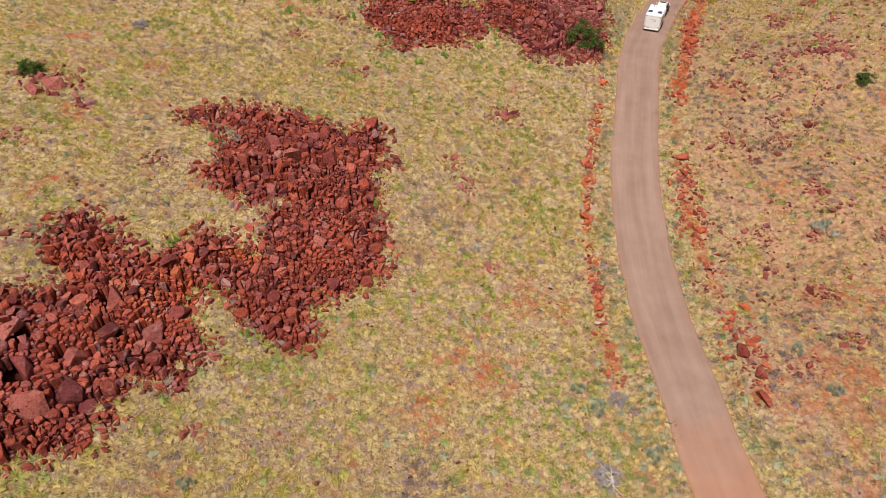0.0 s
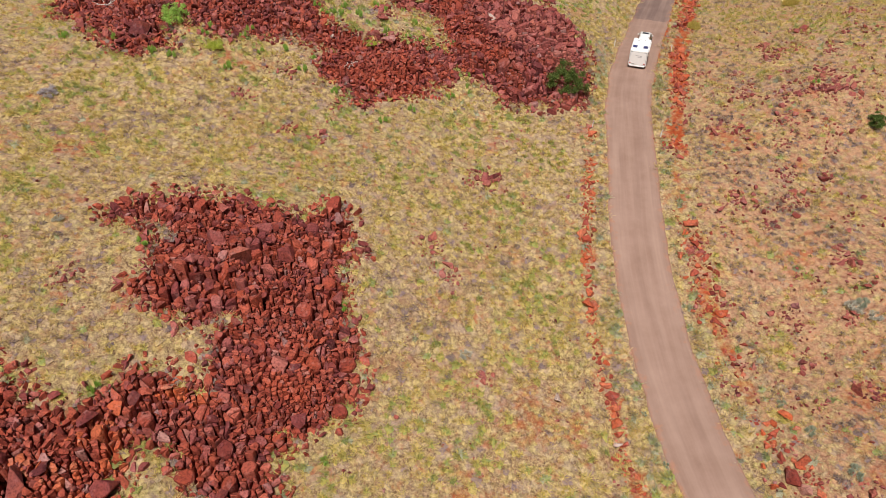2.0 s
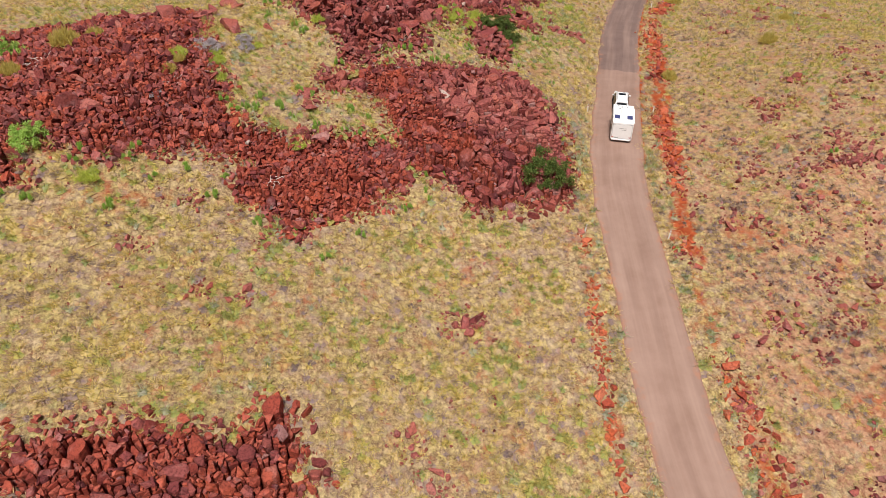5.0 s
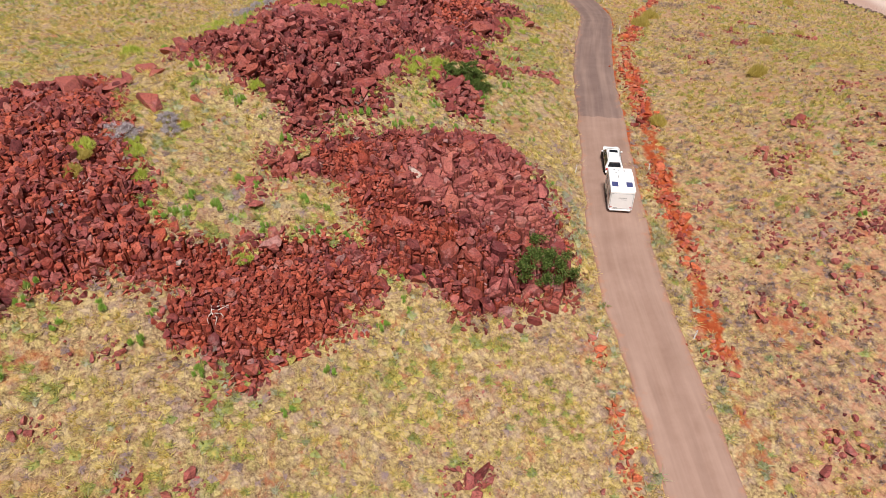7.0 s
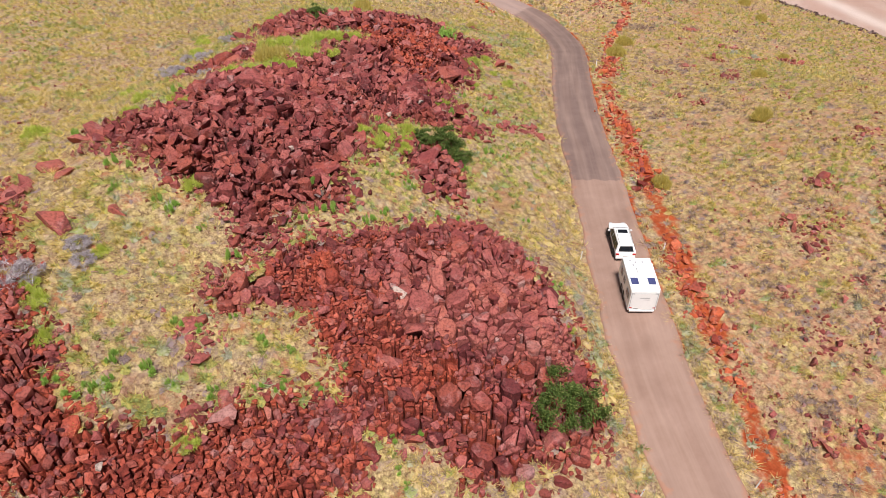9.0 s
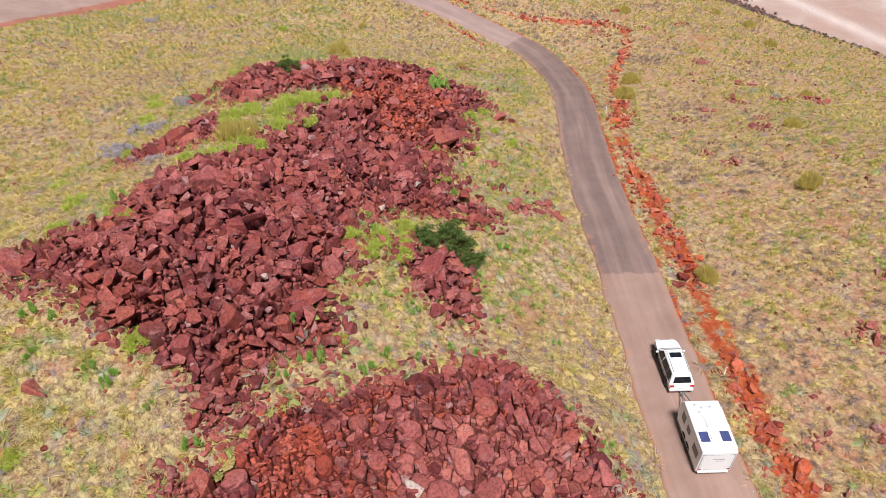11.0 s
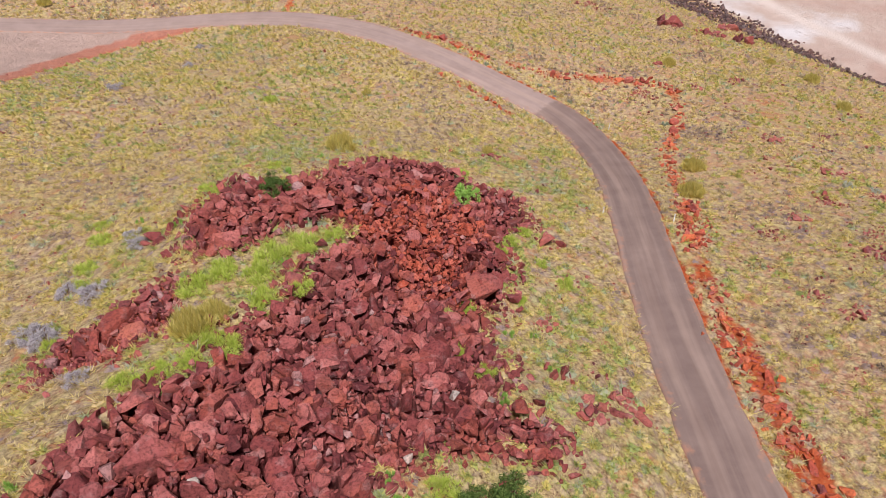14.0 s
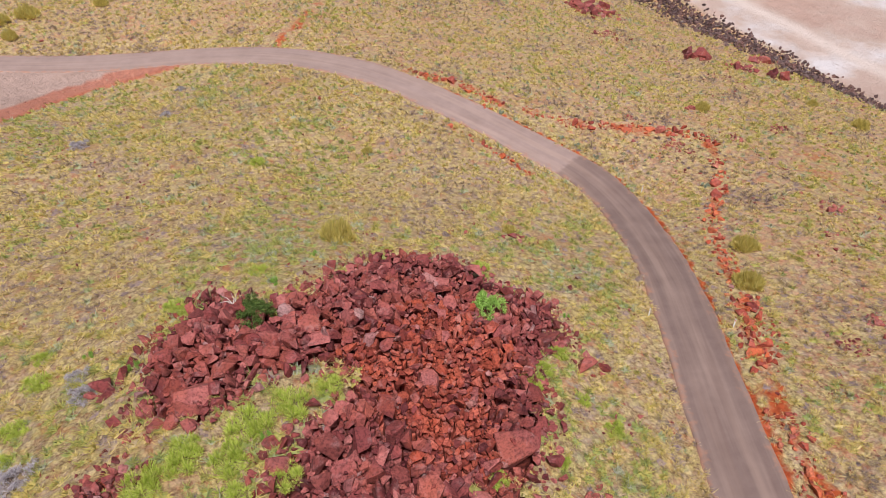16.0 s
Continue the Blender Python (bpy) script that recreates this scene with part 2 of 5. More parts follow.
dark_leaf = leaf_material("dark_green_leaves", (0.0, (0.05, 0.085, 0.018)), (0.5, (0.12, 0.19, 0.042)), (1.0, (0.26, 0.33, 0.09)))
fresh_leaf = leaf_material("fresh_green_leaves", (0.0, (0.28, 0.48, 0.08)), (0.5, (0.42, 0.64, 0.14)), (1.0, (0.58, 0.74, 0.24)))
lime_leaf = leaf_material("lime_blades", (0.0, (0.4, 0.5, 0.07)), (0.5, (0.6, 0.68, 0.12)), (1.0, (0.76, 0.74, 0.26)))
olive_leaf = leaf_material("olive_leaves", (0.0, (0.5, 0.42, 0.1)), (0.5, (0.68, 0.58, 0.17)), (1.0, (0.8, 0.68, 0.28)))
grey_leaf = leaf_material("grey_dry_twigs", (0.0, (0.36, 0.31, 0.34)), (0.5, (0.54, 0.48, 0.51)), (1.0, (0.7, 0.65, 0.66)))
bluish_leaf = leaf_material("blue_grey_leaves", (0.0, (0.38, 0.44, 0.33)), (0.5, (0.5, 0.55, 0.42)), (1.0, (0.64, 0.66, 0.54)))
silver_leaf = leaf_material("silvery_leaves", (0.0, (0.5, 0.5, 0.42)), (0.5, (0.66, 0.64, 0.55)), (1.0, (0.8, 0.78, 0.7)))
bark = paint("bark", (0.16, 0.1, 0.07), 0.9)
dead_wood = paint("bleached_wood", (0.62, 0.55, 0.5), 0.85)
white_gel = paint("white_paint", (0.88, 0.89, 0.89), 0.35, 0.0, 0.05)
white_car = paint("white_car_paint", (0.83, 0.83, 0.83), 0.2, 0.0, 0.04)
trim_grey = paint("grey_trim", (0.42, 0.43, 0.45), 0.5)
tinted = paint("tinted_glass", (0.012, 0.014, 0.018), 0.08, 0.0, 0.1, 0.6)
black_rubber = paint("black_rubber", (0.022, 0.02, 0.02), 0.85)
alloy = paint("alloy", (0.5, 0.5, 0.52), 0.35, 0.8)
red_lens = paint("red_lens", (0.5, 0.015, 0.015), 0.2)
solar_blue = paint("solar_cells", (0.07, 0.08, 0.2), 0.15, 0.0, 0.2)
galvanised = paint("galvanised_steel", (0.35, 0.35, 0.36), 0.5, 0.7)
pale_quartz = rock_material("pale_quartz", "piece", (0.42, 0.32, 0.28), (0.58, 0.47, 0.41), (0.66, 0.57, 0.52), (0.55, 0.32, 0.25))


# ---- plan: heights and lines of the place ----
TABLE = np.random.RandomState(5).rand(256, 256)
SLOPES = (-0.764, -10.062, -1.567, 1.011, -0.502, -2.754, 0.321, -4.253, 2.163, 0.491)
HILLS = ((4, 135, 12, 9.37), (8, 70, 12, -3.26), (24, 165, 12, 5.66), (-20, 115, 12, 6.47), (76, 105, 18, 10.02), (4, 30, 18, -8.08),
         (20, 110, 8, 3.42), (68, 185, 12, -4.17), (12, 155, 8, 2.42), (32, 60, 8, -2.44), (28, 135, 8, 2.66), (12, 240, 18, -6.58),
         (80, 135, 12, 3.52), (-20, 45, 12, -2.15), (0, 105, 8, 1.56), (52, 90, 8, 2.36), (-28, 100, 8, 2.09), (-4, 55, 8, -2.11),
         (48, 65, 8, 2.08), (88, 165, 8, 1.21), (4, 200, 8, -2.26), (36, 200, 8, -1.82), (8, 90, 8, -1.18), (16, 55, 8, -1.62))
ROAD = ((29, -20), (26.5, 0), (24.6, 16), (23.4, 31.3), (22.6, 40.8), (22.1, 47.4), (22, 55.4), (22.4, 63.6), (23.2, 72.2), (25.5, 83.1),
        (28.4, 96.5), (30.8, 103.6), (35.1, 113.6), (40.6, 125.8), (45.1, 135.8), (48.4, 142.8), (53.1, 151.5), (58.1, 160.4), (61.5, 166.2),
        (65.6, 174.4), (68.4, 181.5), (69, 188), (67.8, 193), (65.2, 197), (62.4, 201.7), (59.5, 206.6), (56.6, 212.3), (53.8, 218.2),
        (50.1, 225.2), (45, 232.2), (39.3, 238.5), (32.1, 244.4), (24.4, 249.2), (12, 253), (-4, 256), (-30, 262), (-70, 275))
PAD = ((26, 247.5), (15, 248.5), (6.5, 245.5), (-1.5, 238), (-9.4, 225), (-20, 212), (-60, 200), (-80, 266), (-30, 265), (-4, 259), (12, 255.5))
SHORE_Z = -22.0


def smooth(a, b, x):
    u = np.clip((x - a) / (b - a), 0, 1)
    return u * u * (3 - 2 * u)


def lumps(x, y, size, seed=0):
    """Smooth noise from 0 to 1 with bumps of about that size."""
    x, y = np.asarray(x, float) / size + 17.3 * seed, np.asarray(y, float) / size + 9.1 * seed
    i, j = np.floor(x).astype(int), np.floor(y).astype(int)
    u, v = x - i, y - j
    u, v = u * u * (3 - 2 * u), v * v * (3 - 2 * v)
    t = lambda a, b: TABLE[a % 256, b % 256]  # noqa: E731
    return (t(i, j) * (1 - u) + t(i + 1, j) * u) * (1 - v) + (t(i, j + 1) * (1 - u) + t(i + 1, j + 1) * u) * v


def even(points, step):
    """A polyline, rounded off and cut into even steps."""
    p = np.array(points, float)
    for _ in range(3):
        q = np.empty((2 * len(p) - 2, 2))
        q[0::2], q[1::2] = 0.75 * p[:-1] + 0.25 * p[1:], 0.25 * p[:-1] + 0.75 * p[1:]
        p = np.vstack([p[:1], q, p[-1:]])
    s = np.r_[0, np.cumsum(np.hypot(*np.diff(p, axis=0).T))]
    t = np.linspace(0, s[-1], max(2, int(s[-1] / step)))
    return np.stack([np.interp(t, s, p[:, 0]), np.interp(t, s, p[:, 1])], 1)


def off_line(x, y, line):
    """The distance from each place to a polyline, and the nearest of its points."""
    x, y = np.asarray(x, float), np.asarray(y, float)
    best, which = np.full(x.shape, 1e9), np.zeros(x.shape, int)
    for k, (a, b) in enumerate(line):
        d = np.hypot(x - a, y - b)
        near = d < best
        best, which = np.where(near, d, best), np.where(near, k, which)
    return best, which


def inside(x, y, polygon):
    x, y, hit = np.asarray(x, float), np.asarray(y, float), np.zeros(np.shape(x), bool)
    for (a, b), (c, d) in zip(polygon, polygon[1:] + polygon[:1]):
        if b != d:
            hit ^= ((b > y) != (d > y)) & (x < (c - a) * (y - b) / (d - b) + a)
    return hit


def hill(x, y):
    x, y = np.asarray(x, float), np.asarray(y, float)
    u, v = np.clip((x - 26) / 80, -1.5, 1.7), np.clip((y - 125) / 80, -1.8, 2.1)
    k = SLOPES
    z = k[0] + k[1] * u + k[2] * v + k[3] * u * u + k[4] * u * v + k[5] * v * v + k[6] * u**3 + k[7] * u * u * v + k[8] * u * v * v + k[9] * v**3
    for a, b, r, high in HILLS:
        z = z + high * np.exp(-((x - a) ** 2 + (y - b) ** 2) / (2 * r * r))
    return z


def shore(x, y):
    """Metres past the edge of the salt flat."""
    return np.asarray(x, float) - (136 + np.maximum(0, 158 - np.asarray(y, float)) * 0.8 + 2.5 * (lumps(y, 0 * y, 14, 3) - 0.5))


road_line = even(ROAD, 1.0)
rz = hill(road_line[:, 0], road_line[:, 1])
for _ in range(60):
    rz[1:-1] = 0.25 * rz[:-2] + 0.5 * rz[1:-1] + 0.25 * rz[2:]
HALF = 2.95
WL = ((16.8, 38.7), (16.3, 43.3), (16, 48.8), (16, 53.3), (16.1, 58), (16.3, 63.2), (17.1, 68.7), (18.4, 75.4), (21.1, 85.7), (22.2, 91.1))
WR = ((28.6, 40.8), (29.3, 46.3), (28, 50), (28.4, 56), (28.3, 62.9), (28.6, 67.7), (29.5, 78.3), (30.6, 83.5), (32.4, 88.9), (34.4, 92.9),
      (35.8, 98.1), (38.9, 108.5), (42.3, 116), (44.2, 120.2), (46.4, 125.8), (49.2, 131.6), (53.4, 142.2), (55.8, 146.4), (60, 152.7), (64.8, 159.2))
WB = ((64.8, 159.2), (68.9, 166.1), (74.9, 173.5), (78.9, 177.9), (84.5, 182.6), (88.3, 187.4), (90, 191.9), (85.5, 194.7), (80.2, 198.5), (74.5, 200.3), (68.8, 205.4))
WF = ((56.3, 222), (60.6, 216.9), (64, 212.2), (64.8, 208.4))
WI = ((55, 204.1), (58.6, 195.5), (60.5, 192))
TRACK = ((40.8, 242.3), (45.8, 247.5), (52.9, 256.8), (62, 270), (75, 290))
BARE_SPOTS = ((9.5, 52.5, 4.5), (4, 44, 4.0), (-2, 40, 3.0), (36, 41, 5.0), (31.5, 40, 3.0), (24, 105, 1.6), (97, 178, 4.0), (101, 181, 4.0), (-26, 60, 2.0), (-24.5, 43.5, 2.6), (83, 196, 2.0))
lines = {k: even(v, 1.0) for k, v in dict(WL=WL, WR=WR, WB=WB, WF=WF, WI=WI, TRACK=TRACK, PADEDGE=PAD[:7]).items()}

# rock piles: outlines on the plan
PILES = {
    "hook": (((-27.7, 69.5), (-26, 70.7), (-23, 71.9), (-19.9, 72.7), (-16.9, 72.7), (-14, 71.9), (-11.1, 71.3), (-8.6, 73.7), (-7.5, 71.3), (-7.1, 68.5), (-8.2, 66.3),
              (-7.8, 63.8), (-8, 62.1), (-7, 59.5), (-6.7, 56.5), (-7.6, 53.4), (-9.7, 52.2), (-11.6, 50.7), (-12.4, 48.8), (-12.9, 45.1), (-14.3, 44.3), (-16.3, 45.4),
              (-18.4, 45.6), (-19.3, 48), (-19.5, 50.8), (-17.9, 53.1), (-17.6, 56.9), (-16.7, 59.7), (-20.4, 59.8), (-23.1, 60.6), (-24.6, 61.8), (-22.8, 64.7), (-22.6, 68.2), (-25.1, 68)),
             ((-18.5, 53.5), (-18.5, 50.9), (-20, 48.4), (-21.5, 48.8), (-22.3, 48.2), (-22.4, 46.1), (-23, 44.3), (-22.1, 42.8), (-20.3, 41.6), (-22.1, 40.9), (-22.7, 38.4),
              (-25.2, 37.5), (-26.3, 36), (-26.8, 34.3), (-25.8, 33.3), (-26.5, 32.2), (-26.7, 30.8), (-31.2, 28), (-37, 32), (-37, 41.7), (-34.2, 42.9), (-32.8, 44.5),
              (-32.2, 46.2), (-33.7, 47.4), (-35, 49.6), (-34.2, 51.3), (-32.7, 52.1), (-31.1, 51.1), (-29.5, 49.6), (-28.1, 48.3), (-26.3, 49.9), (-24.4, 51.8), (-22.9, 53.4))),
    "ridge": (((-27.1, 137), (-23.4, 137.6), (-18.3, 136.4), (-15.1, 130.6), (-14, 122.3), (-14.8, 119.2), (-13.2, 119.1), (-13.8, 116.7), (-12.3, 113.4), (-11.7, 109.9), (-11.8, 107.1),
               (-10.3, 105), (-8.5, 104.1), (-7, 103.6), (-5.2, 102.3), (-3.4, 103.6), (-1.8, 102.9), (-0.1, 104.1), (2.4, 104.3), (4.7, 103.4), (6.2, 102), (4.8, 98.7),
               (3.1, 97.8), (2.2, 96), (0, 95.7), (-1.8, 94.8), (-4, 95.3), (-4.9, 93.2), (-6.4, 92.5), (-7.7, 95), (-9.8, 95.7), (-9.8, 98.5), (-9, 99.5), (-10.3, 100.7),
               (-12.8, 100.9), (-15.4, 101.7), (-18.7, 99.8), (-21.6, 98.8), (-25.5, 100.6), (-28.7, 101.3), (-28.3, 96.2), (-30.8, 95), (-33.3, 96.5), (-38.6, 102.3), (-42.8, 105.8),
               (-45, 116), (-43, 128), (-36, 133)),),
    "dome": (((-0.5, 113.4), (0.7, 115.4), (3.2, 115.5), (5, 116.8), (7.4, 118), (10.7, 117.7), (14.2, 118.1), (17.9, 118.5), (22.2, 118.3), (23.9, 114.8), (24.4, 111.1),
              (24.4, 107.7), (24.4, 104.5), (23.8, 100.9), (22.8, 98), (20.4, 95.9), (17.9, 95.6), (15.7, 96.3), (13.2, 96.2), (11.7, 97.5), (10.9, 99.5), (8.8, 100.5),
              (6.4, 101.9), (5.2, 104.5), (6.8, 106), (5.6, 108.2), (5.2, 110.6), (5.2, 113.1), (2.7, 112.8)),),
    "crest": (((-7.4, 136.6), (-5, 134.5), (-3.8, 136), (-1.9, 135.7), (-0.1, 135), (1, 136.6), (2.6, 138.9), (4.3, 140.9), (6.7, 143.5), (9.6, 144.8), (11.9, 147), (15.1, 149.8),
               (18.3, 151.7), (21.2, 155.5), (25.2, 158.2), (30, 156), (30, 148), (31.1, 142.3), (28, 139.6), (29.2, 137.4), (30.1, 134.5), (28.9, 133.5), (26.7, 135.8), (24.3, 136.6),
               (21.3, 135.8), (18.3, 135.6), (16, 133.3), (15.4, 130.2), (12.3, 127.3), (11, 125.3), (12.2, 124.3), (11, 121.4), (9.7, 122.9), (8, 122.4), (6.8, 121.9), (5.4, 121.8),
               (3.9, 120), (2.9, 119.3), (2.1, 120.4), (2.7, 122.4), (0.7, 123.7), (-1.1, 125.7), (-2, 127.9), (-3.1, 130.1), (-5, 131.9), (-7.3, 134)),
              ((25.2, 158.2), (26.5, 160.7), (22.4, 161.3), (18.4, 160.3), (14.6, 159.4), (12.4, 160.2), (13.4, 167.8), (17.8, 171.6), (20.2, 170.1), (21, 165.3), (22.9, 167.4),
               (28.3, 171.3), (33.8, 174.3), (39.7, 172.8), (41.5, 167.9), (45, 164.8), (43.8, 161), (39.3, 158.5), (36.8, 152.8), (32.8, 148.2), (30, 146), (28, 152)),
              ((19.8, 130.5), (24.2, 130.6), (24, 127), (21.5, 123.5), (20, 126.5))),
    "outlier": (((1.5, 150.6), (2.5, 154), (5, 154.6), (8, 156.2), (10, 156.2), (9.4, 153.3), (8.2, 151), (6.5, 150.2), (3.6, 151.4)),),
}


def off_pile(x, y, outlines):
    """Metres outside the ragged edge of a pile; minus inside."""
    x, y = np.asarray(x, float), np.asarray(y, float)
    best = np.full(x.shape, 1e9)
    for outline in outlines:
        far = np.full(x.shape, 1e9)
        for (a, b), (c, d) in zip(outline, outline[1:] + outline[:1]):
            u = np.clip(((x - a) * (c - a) + (y - b) * (d - b)) / ((c - a) ** 2 + (d - b) ** 2), 0, 1)
            far = np.minimum(far, np.hypot(x - a - u * (c - a), y - b - u * (d - b)))
        best = np.minimum(best, np.where(inside(x, y, outline), -far, far))
    return best + 1.3 * (lumps(x, y, 2.6, 7) - 0.5) + 0.9 * (lumps(x, y, 0.9, 8) - 0.5)


def height(x, y):
    """The lie of the land, with the road bench and the salt flat."""
    x, y = np.asarray(x, float), np.asarray(y, float)
    z = hill(x, y) + 0.25 * (lumps(x, y, 3.1, 1) - 0.5)
    d, k = off_line(x, y, road_line)
    z = z + (rz[k] - 0.1 - z) * (1 - smooth(HALF + 0.2, HALF + 3.2, d))
    return z + (SHORE_Z - z) * smooth(-5, 3, shore(x, y))


# ---- mesh helpers ----
def mesh_object(name, verts, tris, material, parent=None, smooth_shade=False):
    """A mesh object from arrays of places and triangles."""
    me = bpy.data.meshes.new(name)
    verts, tris = np.asarray(verts, np.float32), np.asarray(tris, np.int32)
    me.vertices.add(len(verts))
    me.vertices.foreach_set("co", verts.ravel())
    me.loops.add(tris.size)
    me.loops.foreach_set("vertex_index", tris.ravel())
    me.polygons.add(len(tris))
    me.polygons.foreach_set("loop_start", np.arange(len(tris), dtype=np.int32) * 3)
    me.polygons.foreach_set("use_smooth", np.full(len(tris), smooth_shade))
    me.update(calc_edges=True)
    me.validate()
    me.materials.append(material)
    ob = new(name, me)
    ob.parent = parent
    return ob


def part(name, bm, material, parent, label=""):
    """Links a bmesh as one mesh object under a thing or a part."""
    me = bpy.data.meshes.new(name)
    bmesh.ops.recalc_face_normals(bm, faces=bm.faces)
    bm.to_mesh(me)
    bm.free()
    me.materials.append(material)
    ob = new(name, me)
    ob.parent = parent
    return tagged(ob, label)


def empty(name, x, y, z, turn=0.0):
    ob = new(name)
    ob.matrix_basis = pose(x, y, z, 0, 0, turn)
    return ob


def field(ob, name, values):
    a = ob.data.attributes.new(name, "FLOAT", "POINT")
    a.data.foreach_set("value", np.asarray(values, np.float32))


def block(sx, sy, sz, x=0.0, y=0.0, z=0.0, bevel=0.0, segments=2):
    """A box with rounded edges, its centre at x, y, z."""
    own = bmesh.new()
    bmesh.ops.create_cube(own, size=1, matrix=Matrix.Translation((x, y, z)) @ Matrix.Diagonal((sx, sy, sz, 1)))
    if bevel:
        bmesh.ops.bevel(own, geom=own.edges[:], offset=bevel, segments=segments, affect="EDGES", profile=0.5)
    return own


def disc(radius, depth, m, segments=24, bevel=0.0):
    own = bmesh.new()
    bmesh.ops.create_cone(own, cap_ends=True, segments=segments, radius1=radius, radius2=radius, depth=depth, matrix=m)
    if bevel:
        bmesh.ops.bevel(own, geom=[e for e in own.edges if len(e.link_faces) == 2 and e.calc_face_angle() > 1], offset=bevel, segments=2, affect="EDGES")
    return own


def road_frame():
    along = np.gradient(road_line, axis=0)
    along /= np.hypot(*along.T)[:, None]
    return np.stack([along[:, 1], -along[:, 0]], 1)


side = road_frame()
s_road = np.arange(len(road_line)) / (len(road_line) - 1.0)


# ---- the ground ----
def spread(lo, hi, step, far):
    mid = np.arange(lo, hi + step, step)
    out = np.cumsum(step * 1.6 ** np.arange(1, 15))
    out = out[out < far]
    return np.r_[lo - out[::-1], mid, mid[-1] + out]


def worn(x, y):
    """Where the slope west of the road is worn to red soil: 0 to 1."""
    west = 1 - smooth(-12, -5, np.asarray(x, float) - np.interp(y, road_line[:, 1], road_line[:, 0]))
    return west * (1 - smooth(140, 160, y)) * smooth(0.56, 0.74, 0.6 * lumps(x, y, 4.2, 44) + 0.4 * lumps(x, y, 1.5, 45)) * (0.35 + 0.65 * smooth(0.4, 0.7, lumps(x, y, 19, 46)))


def build_ground():
    gx, gy = spread(-62, 158, 1.0, 2500), spread(12, 300, 1.0, 2500)
    X, Y = np.meshgrid(gx, gy)
    Z = height(X, Y)
    stony = np.full(X.shape, 9.0)
    for chains in PILES.values():
        stony = np.minimum(stony, off_pile(X, Y, chains))
    Z = Z + (1 - smooth(-0.6, 0.6, stony)) * (1.3 * (lumps(X, Y, 2.4, 11) - 0.45) - 1.7)
    n, m = len(gy), len(gx)
    i = (np.arange(n - 1)[:, None] * m + np.arange(m - 1)).ravel()
    tris = np.concatenate([np.stack([i, i + 1, i + m + 1], 1), np.stack([i, i + m + 1, i + m], 1)])
    ob = mesh_object("ground", np.stack([X, Y, Z], -1).reshape(-1, 3), tris, ground_material(), None, True)
    bare = np.zeros(X.shape)
    for key, wide, strong in (("WL", 0.5, 0.5), ("WR", 1.1, 0.74), ("WB", 0.9, 0.58), ("WF", 1.3, 0.62), ("WI", 0.7, 0.55), ("TRACK", 1.0, 0.6)):
        d, _ = off_line(X, Y, lines[key])
        strong = strong * np.where((Y > 80) & (Y < 150), 1.0, 0.66) if key == "WR" else strong
        bare = np.maximum(bare, strong * (1 - smooth(wide * 0.5, wide * 1.5, d + 2.2 * (lumps(X, Y, 2.3, 5) - 0.4))))
    east = smooth(0, 6, X - np.interp(Y, road_line[:, 1], road_line[:, 0]) - 6) * (1 - smooth(95, 125, Y))
    bare = np.maximum(bare, 0.5 * east * lumps(X, Y, 3.3, 25))
    for a, b, r in BARE_SPOTS:
        bare = np.maximum(bare, 0.42 * (1 - smooth(0.1 * r, 2.2 * r, np.hypot(X - a, Y - b) + 4.0 * (lumps(X, Y, 1.9, 6) - 0.5))))
    bare = np.maximum(bare, 0.46 * worn(X, Y))
    pad = inside(X, Y, PAD).astype(float)
    d, _ = off_line(X, Y, lines["PADEDGE"])
    bare = np.maximum(bare, (1 - smooth(2.6, 4.2, d)) * (X < 26))
    pad = np.maximum(pad, 0.42 * (1 - smooth(2.0, 4.4, d)) * (X < 26))
    d, k = off_line(X, Y, road_line)
    outer = ((X - road_line[k, 0]) * side[k, 0] + (Y - road_line[k, 1]) * side[k, 1]) > 0
    edge = np.where(outer & (Y > 100) & (Y < 215), 0.8, 0.0)
    bare = np.maximum(bare, edge * (1 - smooth(HALF + 0.1, HALF + 0.7, d + 0.9 * (lumps(X, Y, 2.1, 9) - 0.5))))
    sandy = 0.07 * lumps(X, Y, 9, 27) + np.where(outer, smooth(HALF + 1, HALF + 6, d), 0) * (0.4 + 0.22 * (1 - smooth(95, 135, Y))) * (0.5 + 0.5 * lumps(X, Y, 7, 26))
    past = shore(X, Y)
    rut = np.exp(-((past - 13 + 1.5 * (lumps(Y, 0 * Y, 20, 4) - 0.5)) / 2.2) ** 2)
    for key, values in (("stony", 1 - smooth(-0.3, 0.9, stony)), ("bare", bare), ("sandy", sandy), ("pad", pad), ("salt", smooth(0.5, 3, past)), ("rut", rut)):
        field(ob, key, values.ravel())
    tagged(ob, "dry grassy hillside of red soil falling to a pale salt flat", "ground", kind="structure")


build_ground()


# ---- the road ----
DIRT = s_road[off_line(np.array([23.4]), np.array([33.0]), road_line)[1][0]] + 0.035
JOINT_1 = s_road[off_line(np.array([41.0]), np.array([125.9]), road_line)[1][0]]
JOINT_2 = s_road[off_line(np.array([67.9]), np.array([193.3]), road_line)[1][0]]


